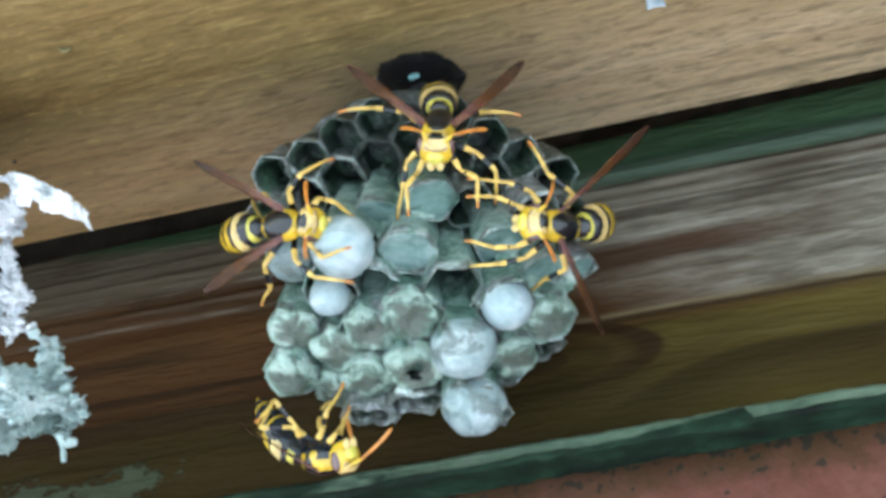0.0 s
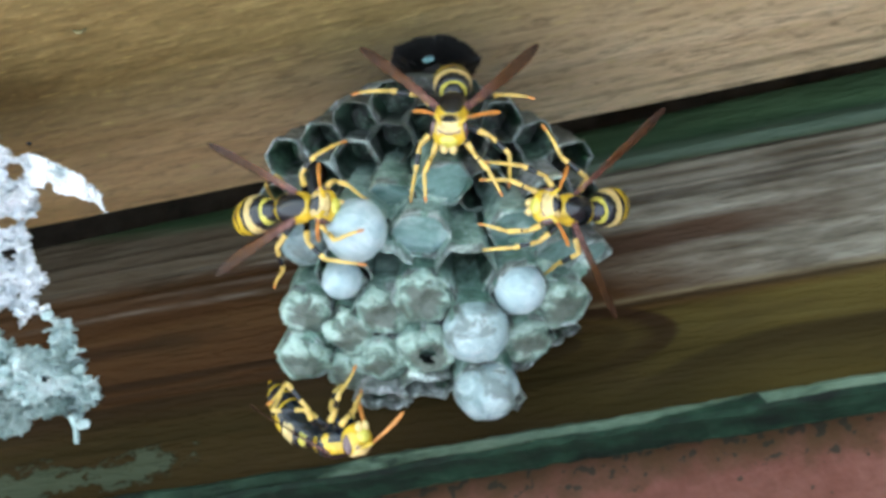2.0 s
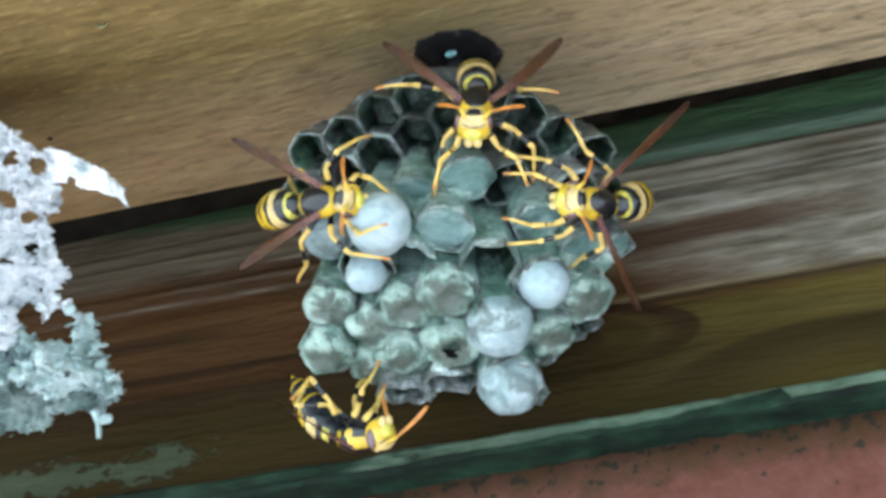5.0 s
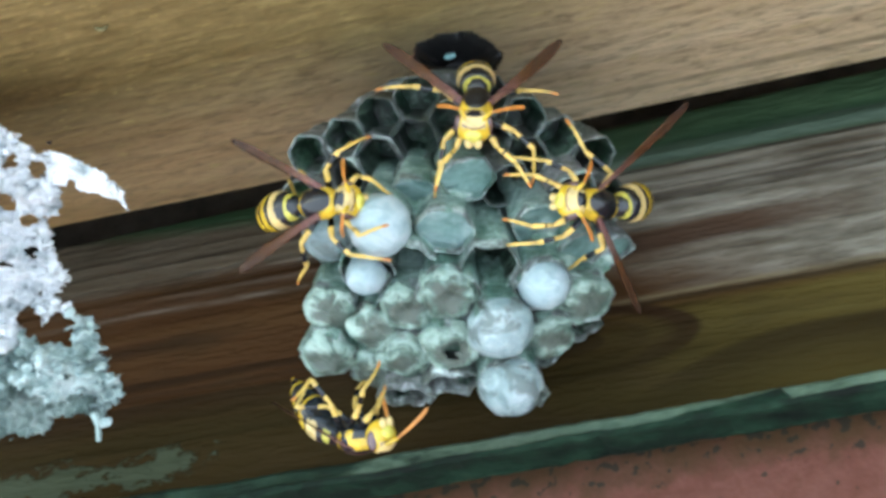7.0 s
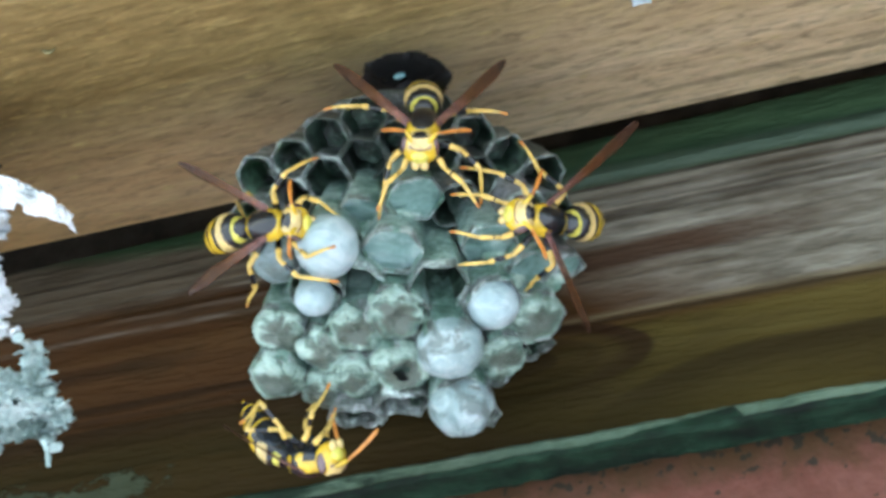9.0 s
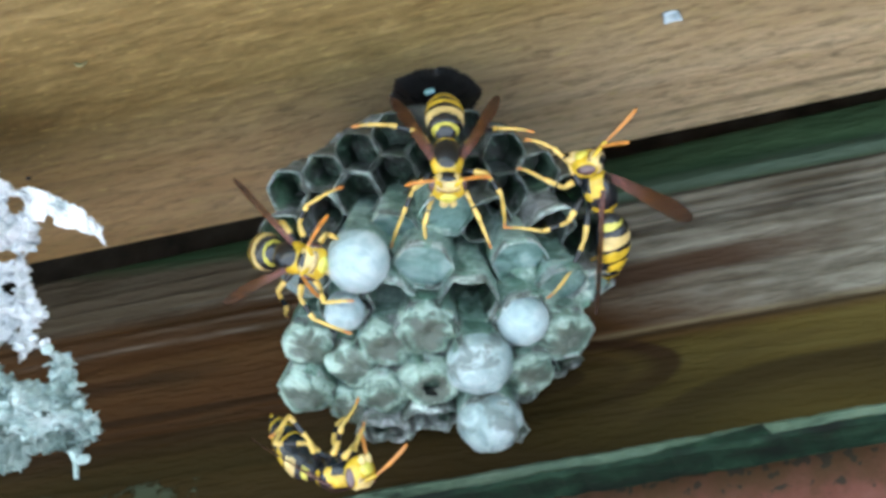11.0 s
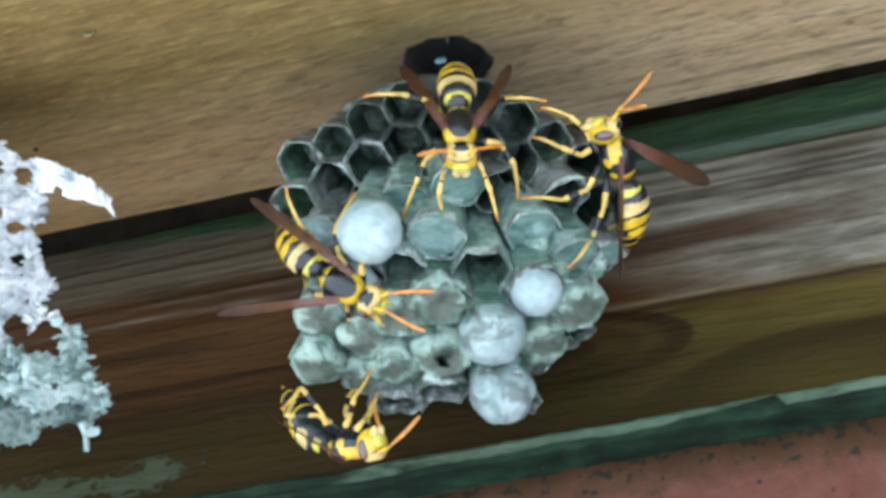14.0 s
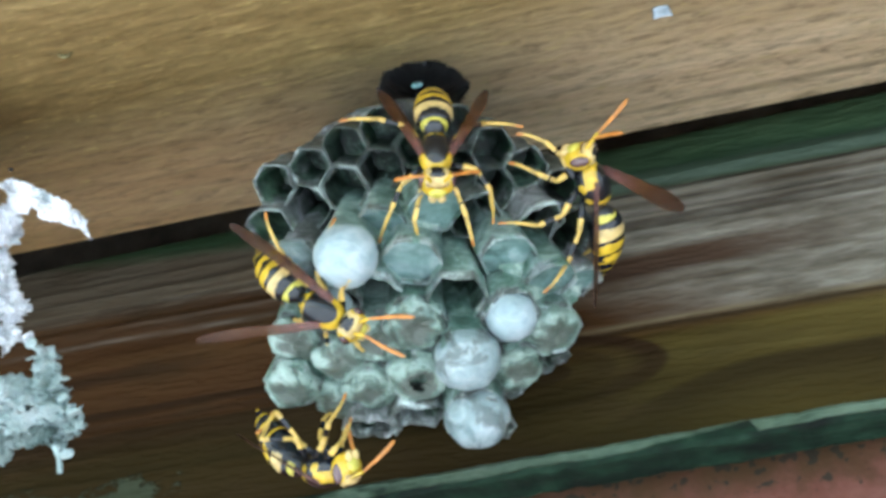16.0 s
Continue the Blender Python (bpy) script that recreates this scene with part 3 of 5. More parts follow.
def trim_strip():
    """The green painted lath under the board; its edges slope to fit the camera's view and its lower edge is uneven."""
    vs, fs = [], []
    n = 320
    for i in range(n + 1):
        x = -0.16 + 0.32 * i / n
        top = 2.2611 + 0.0015 * max(0.0, min(1.2, (x + 0.030) / 0.070)) + 0.0003 * noise.noise((x * 120, 3, 0)) + 0.00018 * noise.noise((x * 600, 8, 0))
        low = 2.2590 + 0.030 * x + 0.0004 * noise.noise((x * 90, 0, 5)) + 0.00025 * noise.noise((x * 500, 2, 5))
        f = 0.34 + 0.16 * noise.noise((x * 90, 4, 9))
        f += 0.60 * max(0.0, min(1.0, (x - 0.016) / 0.014)) if x < 0.030 else 0.0   # the pale strip tapers out
        mid = low + f * (top - low)
        vs += [(x, 0.0262, top + 0.0002), (x, 0.0238, top), (x, 0.0233, top - 0.0005), (x, 0.0231, mid), (x, 0.0218, mid - 0.0006), (x, 0.0216, low + 0.0002), (x, 0.0223, low - 0.0002), (x, 0.0290, low - 0.0003)]
    ms = []
    for i in range(n):
        for k in range(8):
            j = (k + 1) % 8
            fs.append((i * 8 + k, i * 8 + j, i * 8 + 8 + j, i * 8 + 8 + k))
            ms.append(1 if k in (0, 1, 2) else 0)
    fs += [tuple(reversed(range(8))), tuple(range(n * 8, n * 8 + 8))]
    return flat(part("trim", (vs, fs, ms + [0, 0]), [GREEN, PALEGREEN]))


tagged(trim_strip(), "dark green painted lath with paler upper faces", "trim", kind="structure")


# ---- the nest ----
W = Vector((0.163, -0.456, -0.874)).normalized()      # the way the cells open
U = Vector((0.941, 0.337, 0.0))
U = (U - W * U.dot(W)).normalized()
V = W.cross(U)
CENTRE = Vector((0, 0, 2.27))
NEST = Matrix.Translation(CENTRE) @ Matrix((U, V, W)).transposed().to_4x4()
MM = 0.001
PITCH, FLARE, DEEP = 3.8, 36.0, 18.0

nest = new("wasp_nest")
nest.matrix_basis = NEST
tagged(nest, "grey-green paper wasp nest with open and capped cells", "wasp nest")


def hexring(r, z, wob, seed, n=24):
    """A rounded, uneven hexagon of points round the cell's own axis, in mm."""
    out = []
    for k in range(n):
        a = 2 * math.pi * k / n
        h = (a % (math.pi / 3)) - math.pi / 6
        rr = r * (0.75 * 0.93 / math.cos(h) + 0.25)
        rr *= 1 + wob * noise.noise((math.cos(a) * 1.1 + seed * 7.1, math.sin(a) * 1.1, z * 0.16 + seed)) + 0.4 * wob * noise.noise((math.cos(a) * 3 + seed, math.sin(a) * 3, z * 0.6))
        out.append((rr * math.cos(a), rr * math.sin(a), z))
    return out


def cell_mesh(length, r0, r1, seed, ragged, hood=0.0):
    """A paper tube with a thin uneven rim, pale outside (0), shade painted inside (1)."""
    n = 24
    rings = []
    zs = [0, 0.12, 0.24, 0.36, 0.48, 0.6, 0.72, 0.83, 0.92, 1.0]
    for q in zs:
        swell = 1 + 0.035 * math.sin(q * length * 1.9 + seed)
        rings.append(hexring((r0 + (r1 - r0) * q) * swell, length * q, 0.13, seed))
    rings.append(hexring(r1 * 0.98, length + 0.06, 0.13, seed))
    outer = len(rings) - 1
    for q in reversed(zs):
        rings.append(hexring((r0 + (r1 - r0) * q) - 0.15, max(0.5, length * q - 0.02), 0.13, seed))
    slant = Vector((noise.noise((seed, 1.5, 0)), noise.noise((seed, 7.5, 0)), 0)) * 0.55
    vs = []
    for i, ring in enumerate(rings):
        q = 1.0 if i == outer else zs[i] if i < outer else zs[len(rings) - 1 - i]
        near = max(0.0, (q - 0.45) / 0.55) ** 1.6
        for p in ring:
            e = ragged * noise.noise((p[0] * 0.6 + seed * 3.3, p[1] * 0.6, seed)) + 0.35 * ragged * noise.noise((p[0] * 2.2, p[1] * 2.2, seed))
            e += slant.x * p[0] * 0.5 * ragged + slant.y * p[1] * 0.5 * ragged
            e += hood * p[1]
            vs.append((p[0] * MM, p[1] * MM, (p[2] + e * near) * MM))
    fs, ms = [], []
    for i in range(len(rings) - 1):
        for k in range(n):
            j = (k + 1) % n
            fs.append((i * n + k, i * n + j, (i + 1) * n + j, (i + 1) * n + k))
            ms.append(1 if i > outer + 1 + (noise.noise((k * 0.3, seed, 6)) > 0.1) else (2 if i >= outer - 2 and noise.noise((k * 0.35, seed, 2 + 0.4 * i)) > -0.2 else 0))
    fs.append(tuple(reversed(range(n))))
    fs.append(tuple(range((len(rings) - 1) * n, len(rings) * n)))
    return vs, fs, ms + [0, 1]


def cap_mesh(r, height, seed, rough, hole=None, tilt=0.0, dip=0.0):
    """A domed cap, dented and wrinkled, with its skirt tucked into the cell."""
    n, m = (96, 44) if hole else (48, 22)
    vs, fs = [], []
    for i in range(m + 1):
        a = math.pi / 2 * (i / m * 1.15 - 0.15)
        for k in range(n):
            b = 2 * math.pi * k / n
            p = Vector((r * math.cos(a) * math.cos(b), r * math.cos(a) * math.sin(b), height * math.sin(a)))
            o = Vector((seed * 5, seed * 3, 0))
            s = 1 + rough * noise.noise(p * 0.55 + o) + rough * 0.7 * abs(noise.noise(p * 1.3 - o)) - rough * 0.35 + rough * 0.25 * noise.noise(p * 3.6 + o)
            dent = dip * r * math.exp(-((p.x - 0.15 * r) ** 2 + (p.y - 0.1 * r) ** 2) / (0.30 * r * r))
            vs.append((p * s + Vector((0, 0, tilt * p.y - dent))) * MM)
    for i in range(m):
        for k in range(n):
            j = (k + 1) % n
            c = (vs[i * n + k] + vs[(i + 1) * n + j]) / 2 / MM
            if hole and (c - Vector(hole[:3])).length < hole[3] * (1 + 0.4 * noise.noise(c * 2)):
                continue
            fs.append((i * n + k, i * n + j, (i + 1) * n + j, (i + 1) * n + k))
    return vs, fs


MOUTHS = []      # of each cell: its mouth's middle and radius in mm, and its kind


def column(c, top, cells):
    """Cells of one column from the top down: kind, length in mm and, where its mouth leans off the lattice, that shift."""
    for i, (kind, length, *shift) in enumerate(cells):
        du, dv = shift if shift else (0, 0)
        u = c * PITCH * 0.866
        v = top - i * PITCH
        seed = c * 10 + i * 1.7 + 50
        du += 0.45 * noise.noise((seed, 0.5, 3))
        dv += 0.45 * noise.noise((seed, 9.5, 3))
        way = Vector((u + du * FLARE / length, v + dv * FLARE / length, FLARE)).normalized()
        wide = 1 + length / FLARE
        r = PITCH * 0.545 * wide * (1 + 0.06 * noise.noise((seed, 4.5, 8)))
        cell = part("cell", cell_mesh(length, PITCH * 0.53, r, seed, 0.8 if kind in "oh" else 0.4, {"o": 0.30, "h": 0.60, "p": 0.42}.get(kind, 0.0) if length > 10 else 0.0), [PAPER if length > 12 and not (kind == "o" and i == len(cells) - 1) else DARKPAPER, INNER, RIM], nest)
        y = (Vector((0, 1, 0)) - way * way.y).normalized()
        cell.matrix_basis = Matrix.Translation(Vector((u, v, -DEEP)) * MM) @ Matrix((y.cross(way), y, way)).transposed().to_4x4()
        if kind in "cvwsgbp":
            mat = {"c": SILK, "v": WHITESILK, "w": WHITESILK, "s": WHITESILK, "p": FILM}.get(kind, GREYCAP)
            hole = (0.15, 0.35, r * 0.6, 1.15) if kind == "b" else None
            wide_cap = r * {"c": 1.06, "v": 1.10, "w": 0.90, "s": 0.72, "p": 0.96}.get(kind, 1.0)
            cap = part("cap", cap_mesh(wide_cap, r * {"c": 0.95, "v": 1.0, "w": 0.85, "s": 0.75, "p": 0.05}.get(kind, 0.62), seed, {"c": 0.09, "v": 0.05, "w": 0.06, "s": 0.08, "p": 0.05}.get(kind, 0.22), hole, 0.42 if kind == "p" else 0.0, 0.22 if kind in "gb" else 0.0), mat, cell,
                       {"c": "white silk cap with grey smudges", "v": "large clean white silk cap", "w": "clean white silk cap", "s": "small white silk cap", "g": "grey papery cap", "b": "torn grey cap with a dark hole", "p": "thin grey paper film"}[kind])
            cap.matrix_basis = pose(0, 0, (length + {"p": -0.8, "s": 0.9}.get(kind, -0.3)) * MM)
        MOUTHS.append((Vector((u, v, -DEEP)) + way * length, r, kind))


column(-4, 5.7, [("o", 6), ("o", 8)])
column(-3, 7.6, [("o", 6), ("o", 7), ("c", 12), ("g", 15.5, 1.2, -1.7), ("g", 17, 0.8, -1.5)])
column(-2, 9.5, [("o", 6), ("o", 7.5), ("v", 18, 2.5, 1.9), ("s", 15, 0.3, 0.6), ("g", 16.5, 1.2, -0.6), ("g", 16, 1.2, -0.8)])
column(-1, 11.4, [("o", 5), ("o", 7), ("p", 12.5, 0.4, 0), ("h", 16), ("g", 17), ("g", 17.5, 0, -0.5), ("o", 18)])
column(0, 9.5, [("o", 6), ("p", 13.5, 1.8, -0.4), ("p", 16.5, -0.6, 0.4), ("g", 18.5, -0.6, 0), ("b", 19, 0, -0.6), ("o", 19)])
column(1, 11.4, [("o", 5), ("o", 7), ("o", 11, 1.6, 0.6), ("o", 18, -0.9, -0.2), ("c", 20.5), ("c", 21.5, 1.0, -1.4), ("o", 20, 1.8, 2.2)])
column(2, 9.5, [("o", 6), ("o", 7.5), ("p", 14.5), ("w", 18, 0, 0.4), ("g", 17.5, 1.0, -1.4), ("o", 15)])
column(3, 7.6, [("o", 6), ("h", 11), ("p", 15), ("g", 16), ("o", 14)])
column(4, 5.7, [("o", 6), ("o", 9), ("p", 11.5)])


def webbing():
    """Paper pulp smeared between the long cells, a little below their rims."""
    step, x0, y0, nx, ny = 0.4, -22.0, -22.0, 110, 100
    grid, vs, fs = {}, [], []
    for i in range(nx):
        for j in range(ny):
            x, y = x0 + i * step, y0 + j * step
            total = z = 0.0
            free = True
            for m, r, kind in MOUTHS:
                d2 = (m.x - x) ** 2 + (m.y - y) ** 2
                if d2 > 60:
                    continue
                w = math.exp(-d2 / 5.0)
                total, z = total + w, z + w * m.z
                if kind in "oh" and d2 < (r * 1.02) ** 2:
                    free = False
            if not free or total < 0.5 or z / total < -7.0:
                continue
            z = z / total - 1.5 + 0.45 * noise.noise((x * 0.5, y * 0.5, 3)) + 0.22 * noise.noise((x * 1.4, y * 1.4, 9))
            grid[i, j] = len(vs)
            vs.append(Vector((x, y, z)) * MM)
    for i, j in grid:
        q = [(i, j), (i + 1, j), (i + 1, j + 1), (i, j + 1)]
        if all(p in grid for p in q):
            fs.append(tuple(grid[p] for p in q))
    lower = len(vs)
    vs += [v - Vector((0, 0, 0.0003)) for v in vs]
    fs += [tuple(k + lower for k in reversed(f)) for f in fs]
    return part("webbing", (vs, fs), WEB, nest, "pale paper smeared between the cells")


def nest_back():
    """The domed paper back that holds the cells together."""
    vs, fs = egg(2.4, 14.2, 12.6, (0, 0, 0), 40, 12)
    vs = [Vector((-v[1], v[2] + 0.8, v[0] - DEEP - 1.6)) * MM * (1 + 0.05 * noise.noise(Vector(v) * 0.3)) for v in vs]
    return part("back", (vs, [tuple(reversed(f)) for f in fs]), DARKPAPER, nest)


webbing()
nest_back()
PATCH = Vector((-0.0004, 0.0026, CEIL))
inv = NEST.inverted()
stalk_path = [inv @ (PATCH + Vector((0, 0, 0.001))), inv @ (PATCH + Vector((0.0003, 0.0006, -0.004))), Vector((0.3, 4.5, -22.0)) * MM, Vector((0.2, 3.8, -18.5)) * MM]
part("stalk", tube(stalk_path, [0.0022, 0.0011, 0.0011, 0.0024], 14), TAR, nest, "shiny black stalk")


def tar_patch():
    """Low glossy mound round the stalk's foot, with a hairy fringe."""
    n, m = 240, 14
    vs, fs = [], []
    for i in range(m + 1):
        q = 1 - i / m
        for k in range(n):
            a = 2 * math.pi * k / n
            fringe = 1 + 0.14 * noise.noise((math.cos(a) * 2, math.sin(a) * 2, 4)) + 0.09 * noise.noise((k * 1.7, 1, 1)) * q ** 6 + 0.10 * noise.noise((k * 0.9, 5, 1)) * q ** 3
            r = q * fringe
            z = -0.0016 * (1 - q ** 2) - 0.0002 + 0.0003 * noise.noise((6 * r * math.cos(a), 6 * r * math.sin(a), 0)) * (1 - q)
            vs.append(PATCH + Vector((0.0052 * r * math.cos(a), 0.0050 * r * math.sin(a), z)))
    for i in range(m):
        for k in range(n):
            j = (k + 1) % n
            fs.append((i * n + k, (i + 1) * n + k, (i + 1) * n + j, i * n + j))
    return part("secretion_patch", (vs, fs), TAR, None)


tagged(tar_patch(), "shiny black secretion patch on the beam at the nest stalk", "stain")


def paint_chip():
    """A small curled flake of old paint stuck under the beam."""
    vs, fs = [], []
    for side in (0, 1):
        for i in range(7):
            for k in range(5):
                a, b = i / 6 - 0.5, k / 4 - 0.5
                vs.append(Vector((0.0279 + a * 0.0019 * (1 + 0.2 * b), -0.0020 + b * 0.0013, CEIL - 0.0001 - 0.0006 * (a * a + 0.5 * b + 0.3) - side * 0.00015)))
    for side in (0, 1):
        for i in range(6):
            for k in range(4):
                o = side * 35 + i * 5 + k
                f = (o, o + 1, o + 6, o + 5)
                fs.append(f if side == 0 else tuple(reversed(f)))
    for i in range(6):
        for k in (0, 4):
            o = i * 5 + k
            fs.append((o, o + 5, o + 40, o + 35))
    for k in range(4):
        for i in (0, 6):
            o = i * 5 + k
            fs.append((o, o + 1, o + 36, o + 35))
    return part("paint_chip", (vs, fs), PLASTER)


tagged(paint_chip(), "small pale curled paint chip on the beam", "paint chip")
speck = part("beam_speck", ([Vector(v) for v in egg(0.00035, 0.0003, 0.0002, (-0.0523, 0.0015, CEIL), 12, 8)[0]], egg(1, 1, 1, (0, 0, 0), 12, 8)[1]), TAR)
tagged(speck, "tiny dark resin speck on the beam", "speck")

# the patch's glint, added as a bead with the reflection's colour painted on
bead = part("resin_bead", egg(0.0007, 0.0003, 0.0004, (-0.0001, 0.0000, CEIL - 0.0016), 20, 14), TEALGLINT)
tagged(bead, "teal bead added as the glint on the black secretion patch", "droplet")


def splinter():
    """A torn pale fibre lifted from the beam beside a small gouge."""
    pts = [(0, 0, 0.0002), (0.0005, 0.0002, -0.0002), (0.0011, 0.0001, -0.0004), (0.0017, -0.0002, -0.0002)]
    vs, fs = tube([Vector((-0.0358, -0.0160, CEIL)) + Vector(p) for p in pts], [0.0003, 0.0004, 0.0003, 0.0001], 8, 0.5)
    return part("wood_splinter", (vs, fs), FIBRE)


tagged(splinter(), "tiny pale torn wood splinter on the beam", "splinter")


# ---- lichen beside the nest ----
SIDE = Vector((0.9415, 0.3371, 0.0))      # along the eaves, up the eaves' slope of view, and out to the open side
NEAR = Vector((0.2890, -0.8070, -0.5150))
RISE = NEAR.cross(SIDE)


def place(a, b, c):
    """A point from mm along, up and out from the nest's middle."""
    return CENTRE + (SIDE * a + RISE * b + NEAR * c) * MM


def ragged_sheet(a0, a1, b0, b1, step, inside, lift, thick):
    """A crumpled plate with torn edges and holes: kept where inside(a, b) > 0, lifted by lift(a, b), in mm."""
    na, nb = int((a1 - a0) / step), int((b1 - b0) / step)
    pts, faces = {}, []
    vs = []

    def vert(i, j, side):
        key = (i, j, side)
        if key not in pts:
            a = a0 + i * step + 0.35 * step * noise.noise((i * 0.9, j * 0.9, 1))
            b = b0 + j * step + 0.35 * step * noise.noise((i * 0.9, j * 0.9, 7))
            pts[key] = len(vs)
            vs.append((a, b, lift(a, b) - side * thick * (0.6 + 0.8 * abs(noise.noise((a * 0.8, b * 0.8, 3))))))
        return pts[key]

    keep = {(i, j) for i in range(na) for j in range(nb) if inside(a0 + (i + 0.5) * step, b0 + (j + 0.5) * step) > 0}
    for i, j in keep:
        q = [(i, j), (i + 1, j), (i + 1, j + 1), (i, j + 1)]
        faces.append([vert(*p, 0) for p in q])
        faces.append([vert(*p, 1) for p in reversed(q)])
        for (di, dj), (p, r) in zip(((0, -1), (1, 0), (0, 1), (-1, 0)), ((q[0], q[1]), (q[1], q[2]), (q[2], q[3]), (q[3], q[0]))):
            if (i + di, j + dj) not in keep:
                faces.append([vert(*r, 0), vert(*p, 0), vert(*p, 1), vert(*r, 1)])
    return [place(*v) for v in vs], faces


def fbm(a, b, s, seed, octaves=4):
    t, amp, f = 0.0, 1.0, 1.0 / s
    for k in range(octaves):
        t += amp * noise.noise((a * f, b * f, seed + k * 3.1))
        amp, f = amp * 0.55, f * 2.1
    return t


# branches of the crust: from and to, mm along and up, and the half widths there
UPPER = [(-54.0, 15.3, -47.4, 11.4, 2.5, 1.9), (-47.4, 11.4, -44.2, 10.6, 1.6, 1.3), (-54.0, 9.7, -47.1, 7.8, 3.8, 2.7), (-45.8, 8.1, -45.0, 6.5, 2.0, 1.3), (-53.1, 3.6, -47.4, 3.7, 3.8, 3.0), (-47.1, 2.4, -45.5, -1.4, 2.7, 2.3),
         (-45.5, -1.4, -43.1, -1.4, 1.8, 0.5), (-51.8, -1.7, -47.1, -2.7, 2.5, 1.9), (-45.5, -3.0, -44.4, -4.4, 1.2, 0.7), (-44.4, -4.4, -42.8, -4.9, 0.5, 0.2), (-44.4, -4.9, -45.2, -6.1, 0.5, 0.3), (-49.5, -3.3, -49.3, -8.4, 1.5, 1.3), (-60.0, 8.0, -54.0, 4.0, 7.0, 6.0)]
FLAP = [(-44.2, 10.9, -41.7, 10.3, 1.9, 1.7), (-41.7, 10.3, -38.8, 9.2, 1.7, 1.3), (-38.8, 9.2, -36.8, 7.9, 1.2, 0.7), (-36.8, 7.9, -35.9, 6.3, 0.55, 0.16)]
LOWER = [(-53.1, -8.4, -48.0, -9.3, 2.8, 1.9), (-47.4, -9.9, -42.0, -10.3, 1.7, 1.6), (-41.2, -6.3, -41.0, -8.4, 1.0, 1.3), (-41.0, -8.4, -40.4, -11.8, 1.4, 1.7), (-40.4, -12.5, -38.4, -13.4, 1.9, 1.7), (-38.4, -13.4, -36.8, -14.2, 1.1, 0.3),
         (-38.5, -14.4, -37.1, -15.6, 0.9, 0.3), (-45.5, -12.0, -40.7, -13.8, 2.2, 2.1), (-52.4, -11.6, -47.0, -12.2, 2.6, 1.5), (-40.7, -15.0, -39.5, -16.7, 1.3, 0.5)]
UNDER = [(-52.4, -13.1, -45.5, -14.0, 4.1, 2.8), (-51.2, -17.0, -47.1, -17.6, 2.6, 1.5), (-45.5, -15.2, -41.2, -15.4, 2.0, 1.1), (-46.0, -12.5, -42.0, -13.0, 2.0, 1.6)]
GAPS = [(-46.0, 10.8, 1.04), (-48.9, 11.7, 0.88), (-49.1, 7.0, 0.88), (-46.6, 1.6, 0.75), (-47.0, 5.2, 0.62), (-46.4, -3.1, 0.3), (-41.8, 9.0, 0.48), 
        (-42.6, -12.2, 0.44), (-46.3, -11.0, 0.38), (-41.4, -14.2, 0.44), (-48.6, -13.4, 0.44), (-44.2, -11.5, 0.3), (-39.8, -8.2, 0.25), (-51.5, 5.5, 0.6), (-52.0, -4.5, 0.5)]


def crust(branches, ragged, seed):
    """How far a point lies inside the crust: its branches with frayed edges, less the gaps."""
    def inside(a, b):
        best = -9.0
        for a0, b0, a1, b1, r0, r1 in branches:
            da, db = a1 - a0, b1 - b0
            q = max(0.0, min(1.0, ((a - a0) * da + (b - b0) * db) / (da * da + db * db)))
            best = max(best, r0 + (r1 - r0) * q - math.hypot(a - a0 - da * q, b - b0 - db * q))
        if best < -1.5:
            return best
        fray = fbm(a, b, 1.5, seed, 4)
        best += ragged * fray - 0.25 * ragged * abs(fbm(a, b, 0.7, seed + 5, 2))
        for ga, gb, gr in GAPS:
            best = min(best, math.hypot((a - ga) * 0.85, b - gb) - gr + 0.28 * fray)
        return best
    return inside


upper_inside, flap_inside, lower_inside = crust(UPPER, 0.54, 11), crust(FLAP, 0.30, 41), crust(LOWER, 0.62, 61)
under_inside = crust(UNDER, 0.55, 77)


def crumple(base, amp, seed):
    return lambda a, b: base + amp * (1.1 * fbm(a, b, 6.0, seed, 2) + 1.3 * abs(fbm(a, b, 2.2, seed + 9, 3)) + 0.32 * fbm(a, b, 0.8, seed + 17, 2))


def flap_lift(a, b):
    """The flap stands off the crust and curls over along its lower edge and tip."""
    return -12.4 + 1.2 * math.sin((a + 44) * 0.40) + 0.6 * fbm(a, b, 2.5, 2) - 0.5 * max(0.0, 9.4 - 0.55 * (a + 41.0) - b) ** 1.6 - 0.12 * max(0.0, a + 39.0) ** 2


lichen = part("lichen_clump", ragged_sheet(-62, -41, -11, 19, 0.20, upper_inside, crumple(-14.5, 3.0, 1.0), 0.9), LICHEN)
tagged(lichen, "whitish grey-green crusty lichen clump hanging beside the nest", "lichen")
part("lobe", ragged_sheet(-47, -35, 4, 14, 0.17, flap_inside, flap_lift, 0.4), LICHEN, lichen, "curled white lichen lobe")
part("lobe", ragged_sheet(-62, -35, -22, -4, 0.20, lower_inside, crumple(-15.0, 3.0, 5.0), 0.8), DIMLICHEN, lichen, "ragged grey-green lower lobe, dimmed for its weaker light")
part("lobe", ragged_sheet(-62, -36, -22, -8, 0.22, under_inside, crumple(-17.2, 2.0, 8.0), 0.8), SHADELICHEN, lichen, "grey-green lobe behind, shade painted into its colour")


